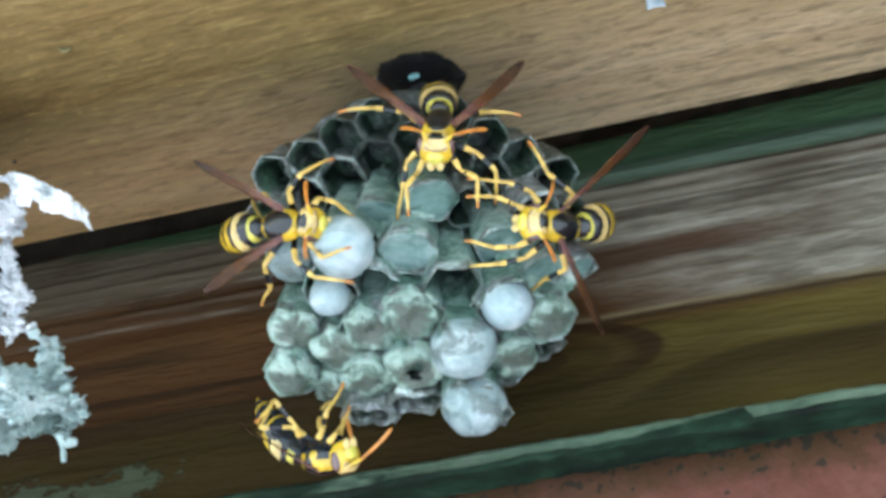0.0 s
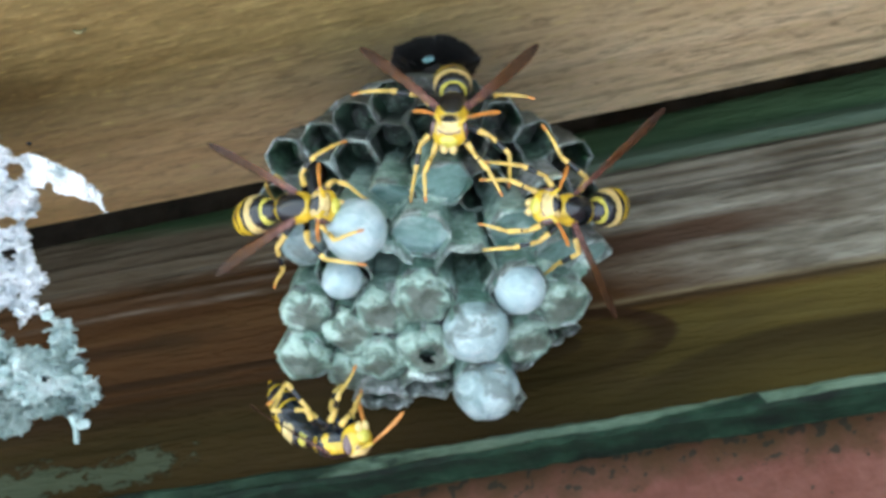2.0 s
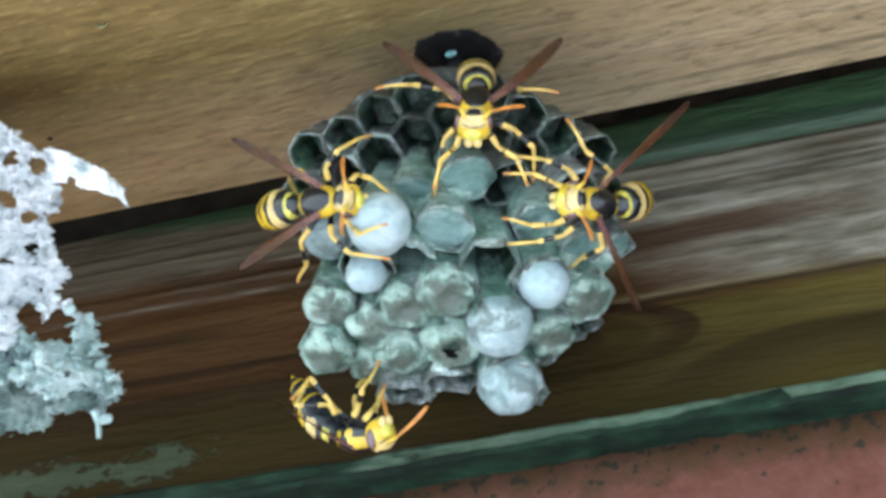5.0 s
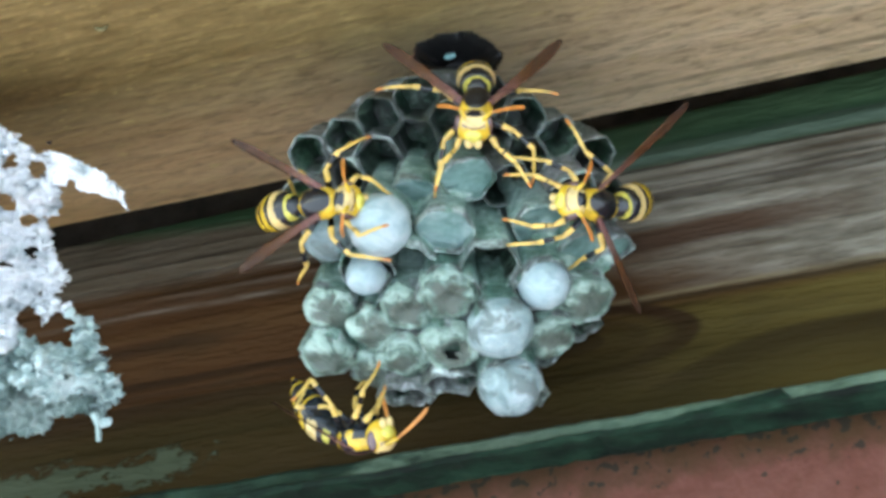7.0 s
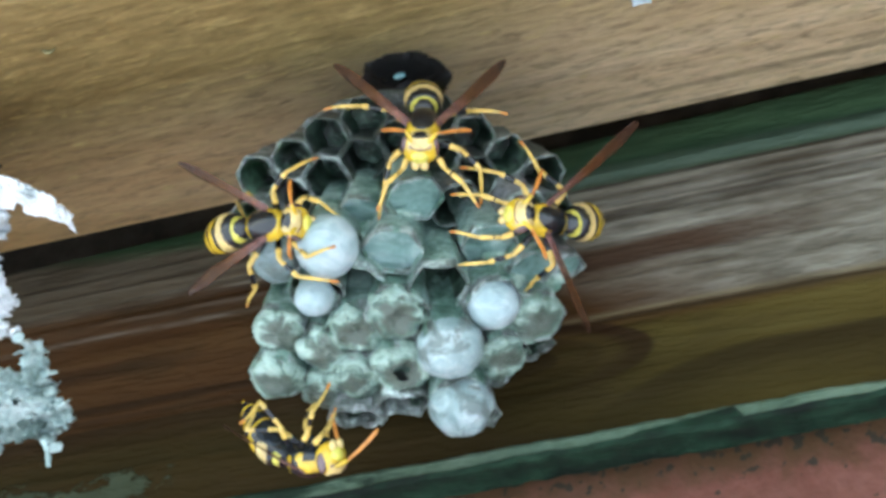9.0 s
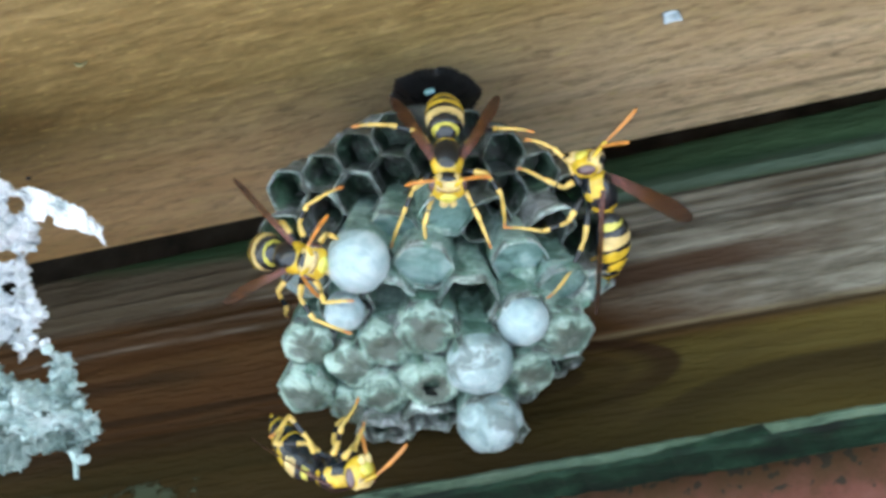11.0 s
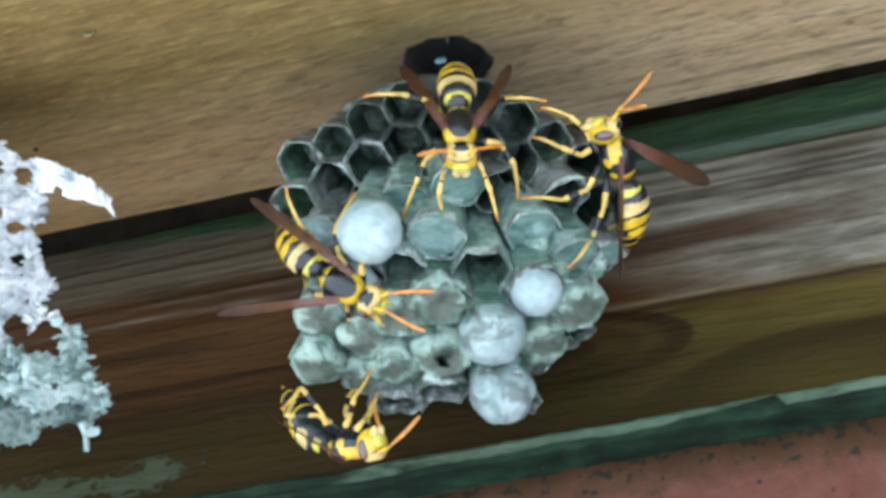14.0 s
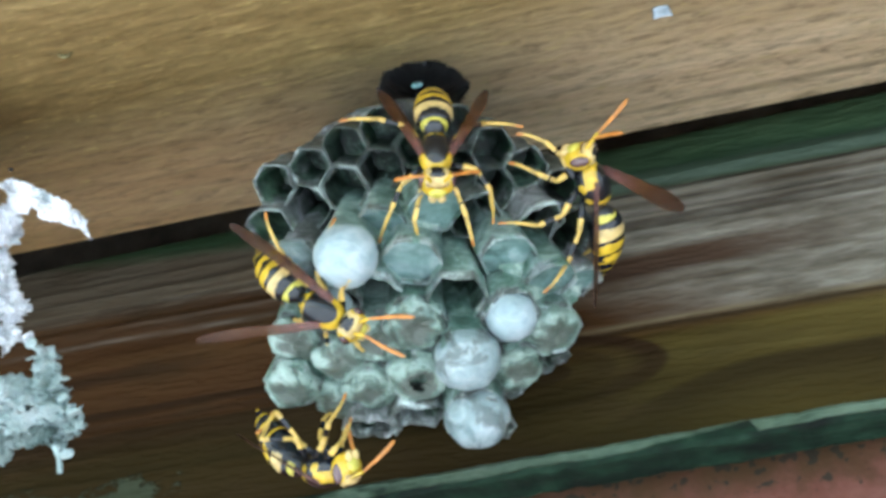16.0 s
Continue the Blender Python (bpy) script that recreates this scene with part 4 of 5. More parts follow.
def lobules(count, a0, a1, b0, b1, inside, lift, seed):
    """Small curled leaflets that stand off the crust and fringe its edges."""
    rng = random.Random(seed)
    meshes = []
    while len(meshes) < count:
        a, b = rng.uniform(a0, a1), rng.uniform(b0, b1)
        v = inside(a, b)
        if not 0 < v < (0.5 if len(meshes) % 3 == 0 else 9):
            continue
        ga, gb = inside(a + 0.2, b) - v, inside(a, b + 0.2) - v
        turn = math.atan2(-gb, -ga) + rng.gauss(0, 0.5) if v < 0.5 else rng.uniform(0, 2 * math.pi)
        size, out = rng.uniform(0.45, 1.15), rng.uniform(0.0, 0.3) if v < 0.5 else rng.uniform(0.15, 0.5)
        da, db = math.cos(turn), math.sin(turn)
        path = []
        for q in (0.0, 0.25, 0.5, 0.75, 1.0):
            r = size * q
            path.append(place(a + da * r + 0.15 * math.sin(q * 5 + seed), b + db * r, lift(a, b) - 0.2 + out * size * (q - 0.55 * q * q)))
        w = size * rng.uniform(0.45, 0.75) * MM
        meshes.append(tube(path, [w * 0.5, w * rng.uniform(0.8, 1.1), w * rng.uniform(0.9, 1.3), w * rng.uniform(0.6, 1.1), w * 0.35], 10, rng.uniform(0.16, 0.28)))
    return join(*meshes)[:2]


def join(*meshes):
    vs, fs, ms = [], [], []
    for me in meshes:
        o = len(vs)
        vs += list(me[0])
        fs += [tuple(i + o for i in f) for f in me[1]]
        ms += list(me[2]) if len(me) > 2 else [0] * len(me[1])
    return vs, fs, ms


fringe = part("fringe", lobules(90, -60, -41, -9, 17, upper_inside, crumple(-14.5, 3.0, 1.0), 3), LICHEN, lichen, "curled white leaflets")
tagged(fringe, kind="stuff")
fringe = part("fringe", lobules(80, -58, -36, -20, -5, lower_inside, crumple(-15.0, 3.0, 5.0), 4), DIMLICHEN, lichen, "curled grey-green leaflets, dimmed for their weaker light")
tagged(fringe, kind="stuff")
part("thread", tube([place(-39.6, -16.2, -13.4), place(-39.2, -17.8, -13.5), place(-39.1, -18.4, -13.6), place(-39.1, -19.4, -13.6)], [0.0005, 0.00022, 0.00036, 0.0003], 8), DIMLICHEN, lichen)
part("holdfast", tube([place(-60, 8, -14), place(-66, 16, -20), (-0.092, 0.006, CEIL + 0.001)], [0.006, 0.005, 0.008], 12, 0.6), LICHEN, lichen)


# ---- wasps ----
def scaled(vs, fs, *rest):
    return ([Vector(v) * MM for v in vs], fs, *rest)


def thorax_rule(c):
    x, y, z = c.x, abs(c.y), c.z
    if z > -0.1 and ((x - 0.1) / 2.0) ** 2 + (y / 1.30) ** 2 > 1 and x > 0.3:
        return 1          # collar that runs back along both shoulders
    if -1.80 < x < -1.42 and z > 0.2 and 0.12 < y:
        return 1
    if x < -2.0 and 0.35 < y < 0.85 and z > -0.6:
        return 1
    if math.hypot(x - 0.4, z + 0.55) < 0.5 and y > 0.9:
        return 1
    if math.hypot(x + 1.2, z + 0.4) < 0.42 and y > 0.9:
        return 1
    return 0


def head_rule(c):
    x, y, z = c.x - 3.6, abs(c.y), c.z
    if x < -0.75:
        return 1 if y > 1.2 and z < 0.6 else 0
    if z > 1.45 and y < 0.7:
        return 0
    if abs(z - 0.30 - 0.25 * y) < 0.09 and y < 1.1:
        return 3
    if z > 0.35 and y < 1.2:
        return 2
    return 1


SEGMENTS = [(0.0, 1.75, 0.32, 1.55, 0.55), (1.55, 3.7, 1.62, 2.08, 0.38), (3.5, 5.2, 2.02, 1.95, 0.36), (5.05, 6.5, 1.92, 1.62, 0.36), (6.35, 7.6, 1.60, 1.12, 0.36), (7.45, 8.75, 1.08, 0.12, 0.25)]


def segment_mesh(i, curl):
    s0, s1, r0, r1, start = SEGMENTS[i]
    prof = []
    for k in range(13):
        q = k / 12
        bulge = math.sin(math.pi * min(1, q * 1.15)) * (0.10 if i else 0.22)
        prof.append((-2.5 - (s0 + (s1 - s0) * q), r0 + (r1 - r0) * (q ** 0.8) + bulge))
    prof.append((prof[-1][0] + 0.02, prof[-1][1] * 0.93))
    vs, fs = lathe_x(prof, 40, 1.0, 0.92, lambda x: -curl * (x + 2.5) ** 2)

    def rule(c):
        q = (-2.5 - c.x - s0) / (s1 - s0)
        a = math.atan2(c.y, c.z)
        edge = start + 0.13 * math.cos(2 * a) + (0.035 * math.cos(6 * a) if i in (1, 2, 3) else 0.03 * math.cos(4 * a))
        if q > 0.94 and i < 5:
            return 0
        if abs(a) > 2.1:  # the underside is mostly dark
            return 1 if i > 1 and q > 0.72 else 0
        return 1 if q > edge else 0

    return painted(vs, fs, rule)


def wing_mesh(spread):
    """Narrow folded wing along -x, thick and ridged at its leading edge, with raised veins and a rounded tip; spread widens its outer half."""
    n, m = 34, 10
    vs, fs = [], []
    for side in (1, -1):
        for i in range(n + 1):
            q = i / n
            w = 0.38 + (0.30 + spread) * min(1.0, q / 0.75) ** 0.8
            w *= 1 if q < 0.7 else 0.12 + 0.88 * math.sqrt(max(0.0, 1 - ((q - 0.7) / 0.302) ** 1.7))
            for k in range(m + 1):
                t = k / m * 2 - 1
                z = 0.20 * (1 - t * t) * (1 - 0.6 * q) - 0.5 * q * q + 0.05 * math.sin(t * 11 + q * 4) + 0.10 * max(0.0, t - 0.6)
                vs.append((-WING_LONG * q, w * t * (1 + 0.03 * math.sin(q * 40)) + 0.3 * math.sin(q * 2.2), z + side * 0.03))
    o = (n + 1) * (m + 1)
    for i in range(n):
        for k in range(m):
            a, b, c, d = i * (m + 1) + k, i * (m + 1) + k + 1, (i + 1) * (m + 1) + k + 1, (i + 1) * (m + 1) + k
            fs.append((a, b, c, d))
            fs.append((o + d, o + c, o + b, o + a))
        for k, flip in ((0, 0), (m, 1)):
            a, d = i * (m + 1) + k, (i + 1) * (m + 1) + k
            f = (a, d, o + d, o + a)
            fs.append(tuple(reversed(f)) if flip else f)
    return vs, fs


WING_LONG = 12.8


HIPS = [(1.5, 0.9, -1.35), (0.2, 1.15, -1.5), (-1.2, 1.0, -1.35)]
REACH = [(2.6, 2.3, 3.1), (3.0, 2.7, 4.2), (3.4, 3.4, 4.0)]      # thigh, shin and foot of front, middle and hind leg, mm
FEELER = (1.6, 4.6)
TAIL_HINGE = Vector((-2.3, 0, 0.1))


def bar(length, stations, mats):
    """A limb's segment along +x: stations of (share of the length, radius, sag), and the material of each stretch."""
    pts = [(length * q, 0, z) for q, r, z in stations]
    vs, fs = tube(pts, [r for q, r, z in stations], 10)
    ms = [m for m in mats for k in range(10)]
    return scaled(vs, fs, ms + [mats[0], mats[-1]])


def add_leg(body, kind):
    f, t, s = REACH[kind]
    leg = part("leg", bar(f, [(-0.03, 0.18, 0), (0.08, 0.30, 0), (0.3, 0.36, 0.04), (0.55, 0.35, 0.05), (0.7, 0.33, 0.04), (0.92, 0.29, 0), (1.03, 0.18, 0)], [0, 0, 0, 1, 1, 1]), [BLACK, LEG], body, "black and amber leg")
    shin = part("tibia", bar(t, [(-0.04, 0.17, 0), (0.1, 0.23, 0), (0.32, 0.26, 0), (0.4, 0.26, 0), (0.75, 0.28, 0), (0.92, 0.28, 0), (1.03, 0.15, 0)], [0, 0, 1, 1 if kind else 0, 0, 0]), [LEG, BLACK], leg)
    foot = part("tarsus", bar(s, [(-0.03, 0.15, 0), (0.1, 0.20, 0), (0.36, 0.21, 0.12), (0.40, 0.15, 0.12), (0.56, 0.19, 0.16), (0.60, 0.13, 0.16), (0.74, 0.17, 0.12), (0.78, 0.12, 0.1), (0.93, 0.17, 0), (1.0, 0.07, -0.12)], [0] * 7 + [1] * 2), [LEG, ORANGE], leg)
    return leg, shin, foot


def add_antenna(body):
    a = part("antenna", bar(FEELER[0], [(0, 0.15, 0), (0.2, 0.19, 0), (0.8, 0.22, 0), (1.02, 0.14, 0)], [0, 0, 0]), [YELLOW], body, "orange antenna")
    tip = part("flagellum", bar(FEELER[1], [(0, 0.12, 0), (0.12, 0.15, 0), (0.4, 0.19, 0.10), (0.7, 0.23, 0.10), (0.9, 0.21, 0.02), (1.0, 0.09, -0.05)], [0] * 5), [ORANGE], a)
    return a, tip


class Wasp:
    """A paper wasp facing +x, back up, round its thorax, with what moves on it: legs (left ones first), feelers, wings, abdomen."""

    def __init__(self, label, curl=0.03, spread=(0, 0)):
        w = self.body = new("wasp")
        tagged(w, label, "wasp", "wasps on the nest")
        vs, fs = egg(2.55, 1.72, 1.8, (0, 0, 0), 72, 60, 0.8)
        part("thorax", scaled(*painted(vs, fs, thorax_rule)), [BLACK, YELLOW], w, "black thorax with yellow collar")
        vs, fs = egg(1.2, 1.85, 1.8, (3.5, 0, -0.1), 56, 40, 0.75)
        head = part("head", scaled(*painted(vs, fs, head_rule)), [BLACK, YELLOW, CREAM, EYE], w, "yellow face with dark eyes")
        for s in (1, -1):
            part("eye", scaled(*egg(0.62, 0.46, 1.12, (3.62, s * 1.50, 0.15), 20, 14)), EYE, head)
            part("mandible", scaled(*egg(0.35, 0.45, 0.62, (4.5, s * 0.45, -1.5), 14, 10)), CREAM, head)
        part("clypeus", scaled(*egg(0.50, 0.92, 0.82, (4.45, 0, -0.55), 20, 12)), LIME, head)
        self.tail = part("abdomen", scaled(*segment_mesh(0, curl)), [BLACK, LIME], w, "tapered abdomen banded black and yellow")
        for i in range(1, 6):
            part("abdomen_segment", scaled(*segment_mesh(i, curl)), [BLACK, CREAM if i == 1 else YELLOW], self.tail)
        self.roots, self.sizes, self.limbs = [], [], []
        for s in (1, -1):
            for k in range(3):
                self.roots.append(Vector(HIPS[k]) * Vector((1, s, 1)))
                self.sizes.append(REACH[k])
                self.limbs.append(add_leg(w, k))
        for s in (1, -1):
            self.roots.append(Vector((4.3, s * 0.6, 0.75)))
            self.sizes.append(FEELER)
            self.limbs.append(add_antenna(w))
        self.wings = [part("wing", scaled(*wing_mesh(q)), WING, w, "translucent brown wing, widened to fit the camera's view" if q else "narrow folded purplish-brown wing") for q in spread]
        self.rest = None

    def hold(self, body, legs, feelers, wings, tail=(0, 0)):
        """A stance, worked out for the body's pose: joints of legs and feelers as mm along and up and whether they come out (1)
        or go in (-1); the wings' ways and normals; the abdomen's pitch and yaw."""
        inv = body.inverted()
        ways = []
        for root, sizes, joints in zip(self.roots, self.sizes, list(legs) + list(feelers)):
            at = flatten(body @ (root * MM))
            chain = []
            for size, (a, b, s) in zip(sizes, joints):
                d = Vector((a - at.x, b - at.y, 0))
                flat_len = min(d.length, size * 0.995)
                d = d.normalized() * flat_len + Vector((0, 0, s * math.sqrt(size * size - flat_len * flat_len)))
                at = at + d
                chain.append((inv.to_3x3() @ (SIDE * d.x + RISE * d.y + NEAR * d.z)).normalized())
            ways.append(chain)
        blades = [wing_at(body, s, way, normal) for s, (way, normal) in zip((1, -1), wings)]
        if self.rest is None:
            self.rest = ways
        return ways, blades, tail

    def frames(self, ways):
        """Poses of all limb segments, the first ones in the body's space, the others in the first one's."""
        out = []
        for root, sizes, limb_parts, rest, chain in zip(self.roots, self.sizes, self.limbs, self.rest, ways):
            at, first = root.copy(), None
            for size, ob, r, d in zip(sizes, limb_parts, rest, chain):
                m = (r.rotation_difference(d) @ r.to_track_quat("X", "Z")).to_matrix().to_4x4()
                m.translation = at * MM
                out.append((ob, m if first is None else first.inverted() @ m))
                first = first or m
                at = at + d * size
        return out

    def act(self, stances):
        """Keys limbs, wings and abdomen from stance to stance: rows of seconds and what hold() gave."""
        keys = {}
        for (t0, (w0, _, _)), (t1, (w1, _, _)) in zip(stances, stances[1:]):
            n = 1 if w0 is w1 else 6
            for i in range(n + (t1 == stances[-1][0])):
                q = i / n
                ways = [[u.lerp(v, q).normalized() for u, v in zip(c0, c1)] for c0, c1 in zip(w0, w1)]
                for ob, m in self.frames(ways):
                    keys.setdefault(ob, []).append((t0 + (t1 - t0) * q, m))
        for ob, rows in keys.items():
            walk(ob, rows)
        for k, ob in enumerate(self.wings):
            walk(ob, [(t, st[1][k]) for t, st in stances])
        hinge = Matrix.Translation(TAIL_HINGE * MM)
        walk(self.tail, [(t, hinge @ pose(0, 0, 0, 0, st[2][0], st[2][1]) @ hinge.inverted()) for t, st in stances])


def flatten(p):
    """A point of the world as mm along, up and out."""
    d = (p - CENTRE) / MM
    return Vector((d.dot(SIDE), d.dot(RISE), d.dot(NEAR)))


def stand(a, b, c, f, u):
    """Pose of a wasp: place in mm along, up and out, its forward and its back's direction in the same axes."""
    f = (SIDE * f[0] + RISE * f[1] + NEAR * f[2]).normalized()
    u = SIDE * u[0] + RISE * u[1] + NEAR * u[2]
    u = (u - f * u.dot(f)).normalized()
    m = Matrix((f, u.cross(f), u)).transposed().to_4x4()
    m.translation = place(a, b, c)
    return m


def wing_at(body, side, way, normal):
    """Pose of a wing, hinged at the thorax of a wasp posed at body, that points along way; both in the axes along, up and out."""
    turn = body.to_3x3().inverted()
    x = -(turn @ (SIDE * way[0] + RISE * way[1] + NEAR * way[2])).normalized()
    z = turn @ (SIDE * normal[0] + RISE * normal[1] + NEAR * normal[2])
    z = (z - x * z.dot(x)).normalized()
    m = Matrix((x, z.cross(x), z)).transposed().to_4x4()
    m.translation = Vector((0.9, side * 1.35, 1.05)) * MM
    return m


upper = Wasp("yellow and black paper wasp facing out on the nest's top")
left_one = Wasp("yellow and black paper wasp standing beside a white cap", 0.036)
right_one = Wasp("yellow and black paper wasp at the nest's outer edge", 0.034, (0, 0.52))
low_one = Wasp("paper wasp hanging under the nest's lower rim", 0.045)


# ---- what moves ----
def motions():
    # the wasp on top: alert with raised wings, later settled; it feels about with its front legs
    a1 = stand(2.5, 16.3, 1.5, (-0.08, -0.60, 0.80), (0, 0.80, 0.60))
    a2 = stand(1.7, 14.6, 1.0, (0.03, -0.80, 0.60), (0, 0.60, 0.80))
    walk(upper.body, [(0, a1), (8.7, a1), (9.8, stand(2.1, 15.4, 0.6, (-0.02, -0.70, 0.70), (0, 0.70, 0.70))), (10.8, a2), (16.0, a2)])

    def top_legs(fr, fl):
        return [fr, ((8.0, 13.3, 1), (9.2, 11.2, 1), (8.4, 8.6, -1)), ((4.8, 17.8, -1), (7.4, 18.6, -1), (10.8, 18.2, 0.2)),
                fl, ((-1.9, 11.8, 1), (-1.4, 9.2, -1), (-1.8, 6.6, -1)), ((-0.8, 18.2, -1), (-4.0, 18.8, -1), (-7.9, 18.4, 0.2))]
    feel1 = (((4.2, 15.8, 1), (7.4, 16.2, -1)), ((0.8, 15.8, 1), (-1.5, 16.4, -1)))
    raised = (((0.60, 0.56, -0.50), (0.5, -0.1, 0.8)), ((-0.66, 0.50, -0.52), (-0.5, -0.1, 0.8)))
    ready = upper.hold(a1, top_legs(((5.0, 11.6, 1), (6.4, 11.2, 1), (6.4, 7.0, -1)), ((0.2, 11.4, 1), (-0.8, 10.4, 1), (-0.6, 7.2, -1))), feel1, raised, (0, 6))
    groom = upper.hold(a1, top_legs(((5.2, 11.2, 1), (6.2, 9.8, 1), (7.6, 6.6, -1)), ((0.4, 11.2, 1), (0.2, 9.8, 1), (1.2, 6.4, -1))), feel1, raised, (0, 6))
    reach = upper.hold(a1, top_legs(((5.0, 11.6, 1), (6.6, 10.8, 1), (8.4, 8.2, -1)), ((0.0, 11.4, 1), (-1.2, 10.9, 1), (-2.6, 8.0, -1))), feel1, raised, (0, 6))
    calm = upper.hold(a2, [((4.8, 9.2, 1), (5.3, 7.0, 1), (6.0, 3.6, -1)), ((7.1, 13.1, 1), (7.3, 11.0, 1), (7.7, 7.6, -1)), ((4.6, 17.4, -1), (7.0, 18.3, -1), (10.4, 17.9, 0.2)),
                           ((-0.2, 9.5, 1), (-0.5, 7.6, 1), (0.1, 5.2, -1)), ((-2.5, 11.0, 1), (-2.9, 8.8, 1), (-4.1, 5.6, -1)), ((-1.0, 17.6, -1), (-4.2, 18.5, -1), (-8.0, 18.3, 0.2))],
                      (((3.2, 12.3, 1), (6.2, 12.8, -1)), ((0.6, 12.2, 1), (-2.6, 11.9, -1))), (((0.31, 0.60, -0.70), (0.2, 0.5, 0.8)), ((-0.38, 0.58, -0.70), (-0.2, 0.5, 0.8))), (0, 0))
    stir = upper.hold(a2, [((4.8, 9.4, 1), (5.8, 7.4, 1), (7.2, 4.4, -1)), ((7.1, 13.1, 1), (7.3, 11.0, 1), (7.7, 7.6, -1)), ((4.6, 17.4, -1), (7.0, 18.3, -1), (10.4, 17.9, 0.2)),
                           ((-0.2, 9.5, 1), (-0.8, 7.8, 1), (-0.8, 5.2, -1)), ((-2.5, 11.0, 1), (-2.9, 8.8, 1), (-4.1, 5.6, -1)), ((-1.0, 17.6, -1), (-4.2, 18.5, -1), (-8.0, 18.3, 0.2))],
                      (((3.2, 12.3, 1), (6.2, 12.8, -1)), ((0.6, 12.2, 1), (-2.6, 11.9, -1))), (((0.31, 0.60, -0.70), (0.2, 0.5, 0.8)), ((-0.38, 0.58, -0.70), (-0.2, 0.5, 0.8))), (0, 0))
    upper.act([(0, ready), (0.5, groom), (1.1, ready), (1.6, reach), (2.2, groom), (2.9, ready), (3.6, groom), (4.3, ready), (5.4, reach), (6.4, groom), (7.2, reach), (7.8, groom), (8.6, reach), (10.8, stir),
               (11.3, calm), (11.7, stir), (12.4, calm), (13.2, stir), (13.9, calm), (16.0, calm)])

    # the one beside the white cap: turns down across the cells at about 11 s
    b1 = stand(-13.3, 6.5, 1.8, (0.82, 0.05, 0.57), (-0.57, 0.15, 0.82))
    b2 = stand(-9.7, -1.2, 1.5, (0.84, -0.42, 0.34), (-0.2, 0.15, 0.95))
    b3 = stand(-13.1, 0.9, 0.4, (0.57, -0.39, 0.72), (-0.6, 0.2, 0.7))
    walk(left_one.body, [(0, b1), (8.7, b1), (10.8, stand(-13.5, 5.2, 0.0, (0.7, -0.05, 0.7), (-0.7, 0.15, 0.7))),
                         (11.2, stand(-14.2, 3.2, 0.2, (0.54, -0.29, 0.79), (-0.7, 0.2, 0.65))), (11.4, b3),
                         (11.8, stand(-11.8, -0.3, 0.8, (0.73, -0.39, 0.56), (-0.45, 0.2, 0.8))), (12.5, stand(-11.0, -0.7, 1.2, (0.80, -0.44, 0.38), (-0.25, 0.15, 0.95))), (16.0, b2)])
    beside = left_one.hold(b1, [((-9.6, 9.4, 1), (-8.0, 8.8, 1), (-5.9, 7.2, -1)), ((-12.8, 10.0, 1), (-11.3, 11.8, 1), (-8.2, 13.4, -1)), ((-16.1, 10.5, -1), (-17.0, 9.0, -1), (-16.0, 7.0, -1)),
                                ((-10.0, 4.0, 1), (-9.2, 3.2, 1), (-5.2, 4.7, 0.2)), ((-12.1, 3.0, 1), (-10.2, 1.3, 1), (-5.9, 0.7, 0.3)), ((-15.6, 2.2, 1), (-15.0, 0.1, -1), (-16.3, -1.9, -1))],
                           (((-10.6, 8.4, 1), (-11.0, 11.1, -1)), ((-10.8, 5.4, 1), (-11.0, 3.0, -1))), (((-0.78, 0.37, -0.46), (-0.2, -0.5, 0.8)), ((-0.70, -0.45, -0.50), (-0.3, 0.3, 0.8))), (-3, 4))
    across = left_one.hold(b2, [((-7.8, 0.9, 1), (-6.8, 2.2, 1), (-5.6, 4.0, -1)), ((-10.6, 2.6, 1), (-10.6, 5.3, 1), (-8.2, 8.7, -1)), ((-14.4, 4.2, 1), (-15.9, 7.6, 1), (-16.5, 11.0, -1)),
                                ((-7.0, -3.6, -1), (-6.2, -5.0, -1), (-5.0, -6.4, -1)), ((-9.6, -3.4, -1), (-9.4, -5.0, -1), (-8.6, -6.6, -1)), ((-12.4, -2.4, -1), (-13.6, -2.0, -1), (-14.6, -0.6, -1))],
                           (((-5.0, -1.9, 1), (-0.4, -1.7, 1)), ((-5.4, -3.6, 1), (-1.3, -5.7, 1))), (((-0.80, 0.60, 0.0), (0.3, 0.4, 0.8)), ((-0.98, -0.16, -0.1), (0.0, -0.35, 0.9))), (0, -16))
    left_one.act([(0, beside), (10.8, beside), (11.8, across), (16.0, across)])

    # the one at the outer edge: turns head up
    c1 = stand(14.7, 6.3, 1.5, (-0.76, 0.10, 0.64), (0.64, 0.1, 0.76))
    c2 = stand(18.0, 11.8, -2.0, (-0.36, 0.80, 0.45), (0.80, 0.22, 0.52))
    walk(right_one.body, [(0, c1), (8.7, c1), (9.7, stand(15.4, 8.4, -0.5, (-0.66, 0.50, 0.56), (0.75, 0.15, 0.62))),
                          (10.8, stand(16.6, 10.4, -1.6, (-0.32, 0.80, 0.48), (0.80, 0.15, 0.58))), (11.2, stand(18.2, 12.0, -2.0, (-0.36, 0.80, 0.45), (0.80, 0.22, 0.52))), (12.5, c2), (16.0, c2)])
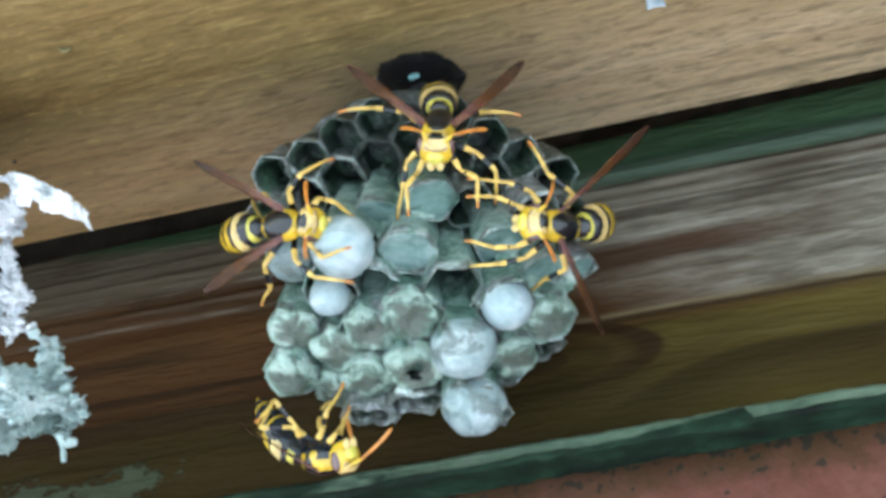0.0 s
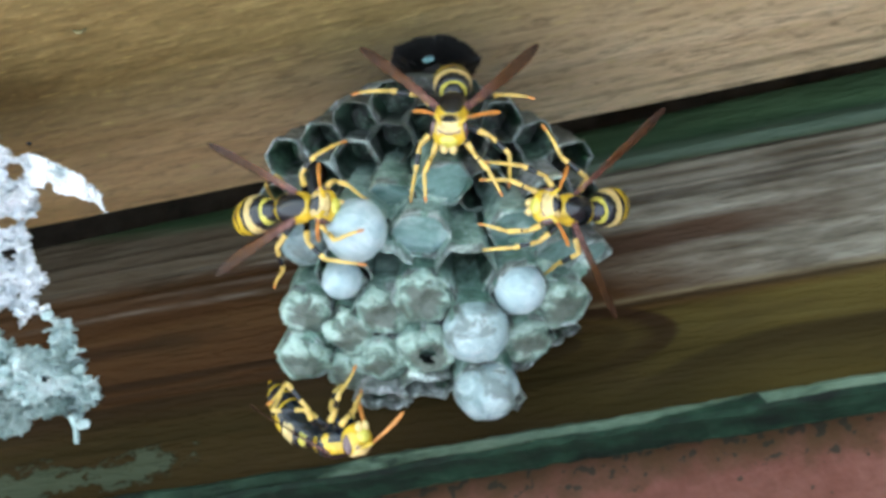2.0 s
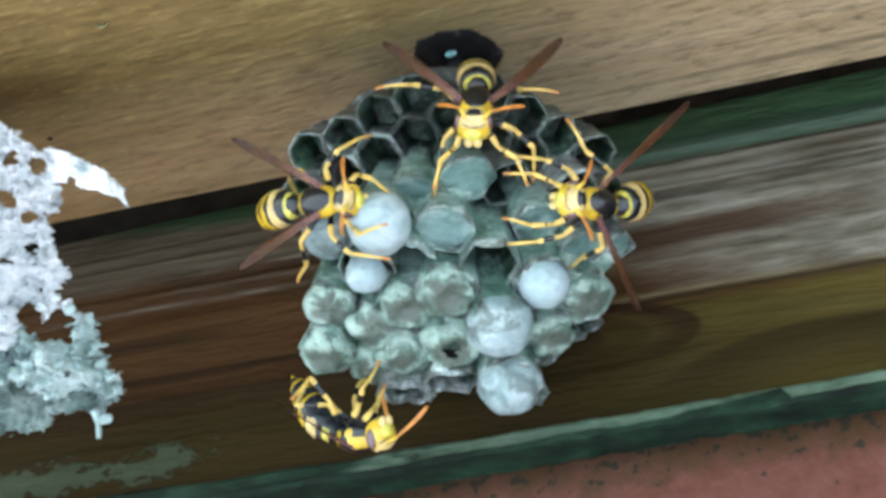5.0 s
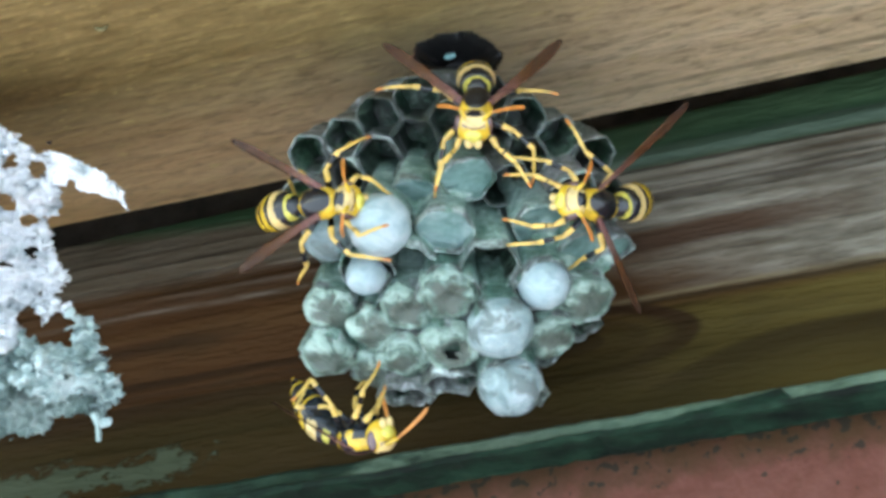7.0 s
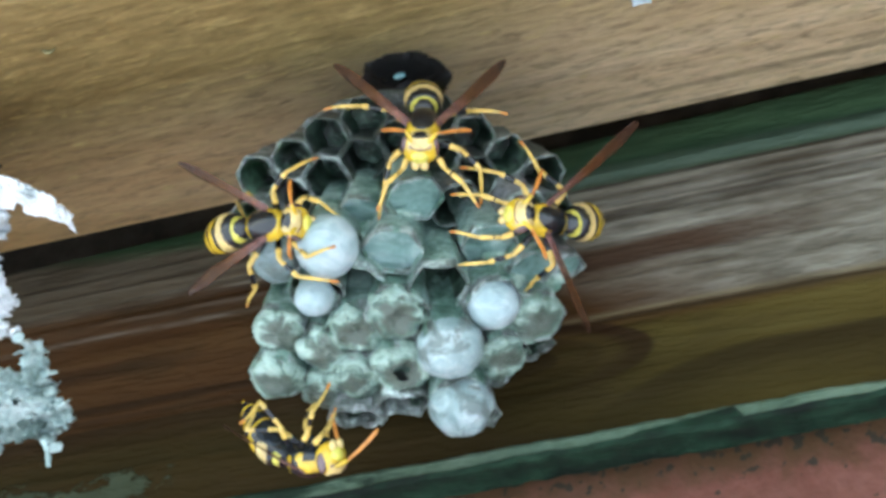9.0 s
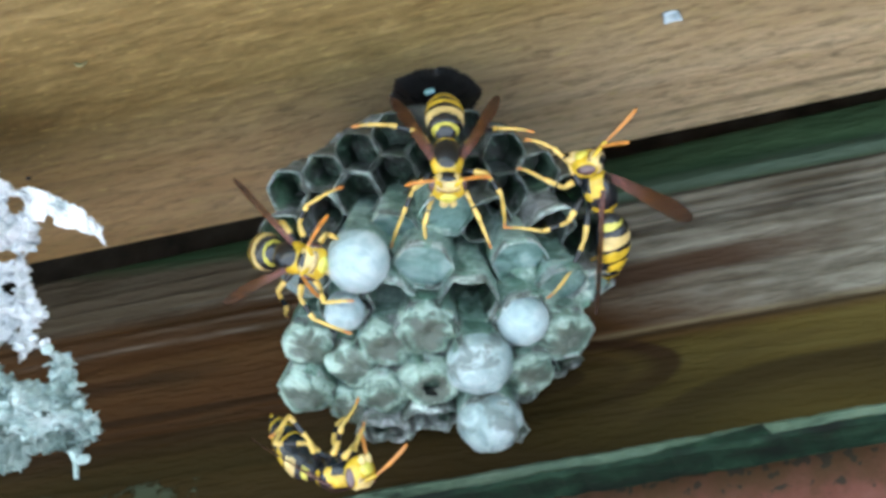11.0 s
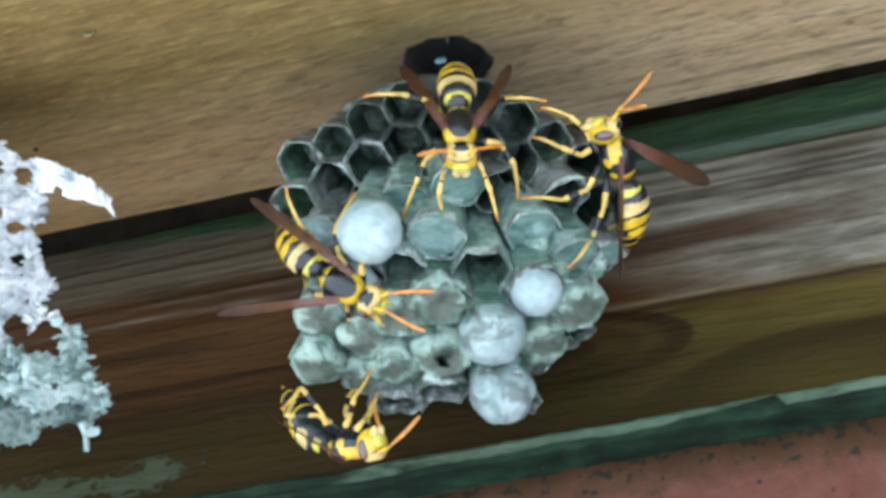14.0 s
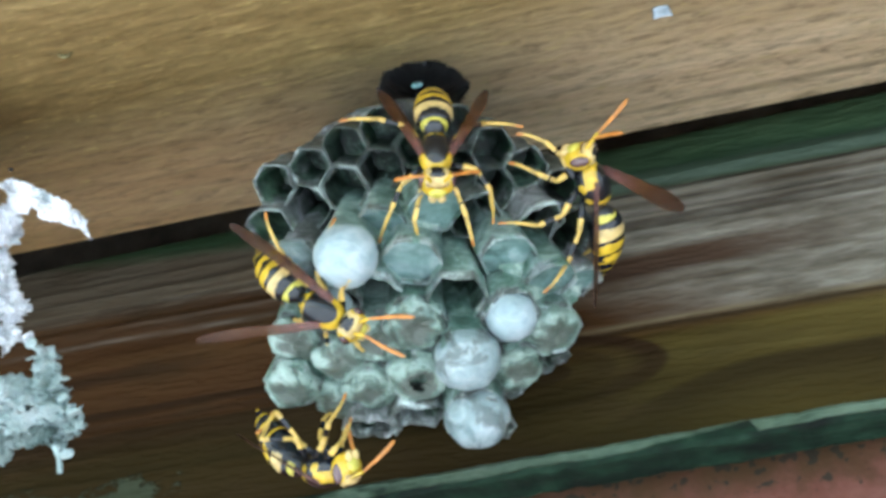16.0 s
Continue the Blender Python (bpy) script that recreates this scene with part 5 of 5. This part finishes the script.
    edge = right_one.hold(c1, [((8.8, 3.4, 1), (6.5, 4.1, 1), (3.7, 5.3, -1)), ((10.0, 1.9, 1), (7.4, 2.2, 1), (2.6, 2.0, -1)), ((15.5, 1.9, 1), (13.5, 0.8, -1), (11.6, -0.6, -1)),
                               ((9.7, 8.9, 1), (8.0, 9.5, 1), (4.8, 9.4, -1)), ((11.5, 10.7, 1), (8.7, 11.2, 1), (5.3, 11.3, -1)), ((16.3, 9.6, 1), (13.3, 12.0, 1), (11.6, 15.2, -1))],
                          (((13.2, 4.8, 1), (14.4, 2.6, -1)), ((13.2, 8.4, 1), (14.3, 10.9, -1))), (((0.42, -0.75, -0.45), (0.6, 0.3, 0.7)), ((0.74, 0.66, 0.0), (0.62, -0.69, 0.38))), (-2, 16))
    head_up = right_one.hold(c2, [((13.9, 16.0, 1), (12.1, 16.9, 1), (9.8, 17.0, -1)), ((14.6, 8.2, 1), (12.0, 7.4, 1), (7.4, 7.8, -1)), ((16.4, 4.6, 1), (14.9, 2.2, -1), (12.3, -0.4, -1)),
                                  ((13.9, 11.9, 1), (11.5, 13.2, 1), (8.2, 14.5, -1)), ((19.0, 13.0, -1), (18.0, 14.0, -1), (16.0, 14.0, -1)), ((20.0, 8.0, -1), (19.0, 5.5, -1), (17.0, 4.0, -1))],
                             (((18.0, 16.6, 1), (20.2, 16.6, 1)), ((18.4, 17.0, 1), (21.5, 20.6, 1))), (((0.02, -1.0, 0.08), (0.9, 0, 0.5)), ((0.78, -0.27, -0.56), (0.1, 0.3, 0.95))), (0, 0))
    right_one.act([(0, edge), (8.7, edge), (10.8, head_up), (16.0, head_up)])

    # the one that hangs under the rim keeps still
    d1 = stand(-9.9, -18.0, -4.0, (0.72, 0.10, 0.66), (-0.10, -0.90, -0.16))
    hang = low_one.hold(d1, [((-8.4, -15.2, 1), (-7.6, -14.4, -1), (-7.0, -12.6, -1)), ((-9.6, -14.6, 1), (-9.1, -12.6, 1), (-7.4, -9.8, -1)), ((-12.6, -14.2, 1), (-14.6, -11.6, 1), (-16.3, -13.6, 1)),
                             ((-8.0, -15.2, -1), (-7.6, -14.0, -1), (-6.6, -12.4, -1)), ((-10.4, -14.6, -1), (-10.0, -13.0, -1), (-8.0, -11.0, -1)), ((-13.6, -14.4, 1), (-16.5, -14.8, 1), (-15.4, -12.2, -1))],
                        (((-4.6, -17.2, 1), (-1.5, -13.5, 1)), ((-6.4, -15.4, 1), (-7.4, -13.2, -1))), (((-0.75, 0.30, -0.60), (-0.2, -0.8, 0.4)), ((-0.75, 0.34, -0.60), (-0.2, -0.8, 0.4))), (-24, 0))
    walk(low_one.body, [(0, d1), (16.0, d1)])
    low_one.act([(0, hang), (16.0, hang)])


motions()
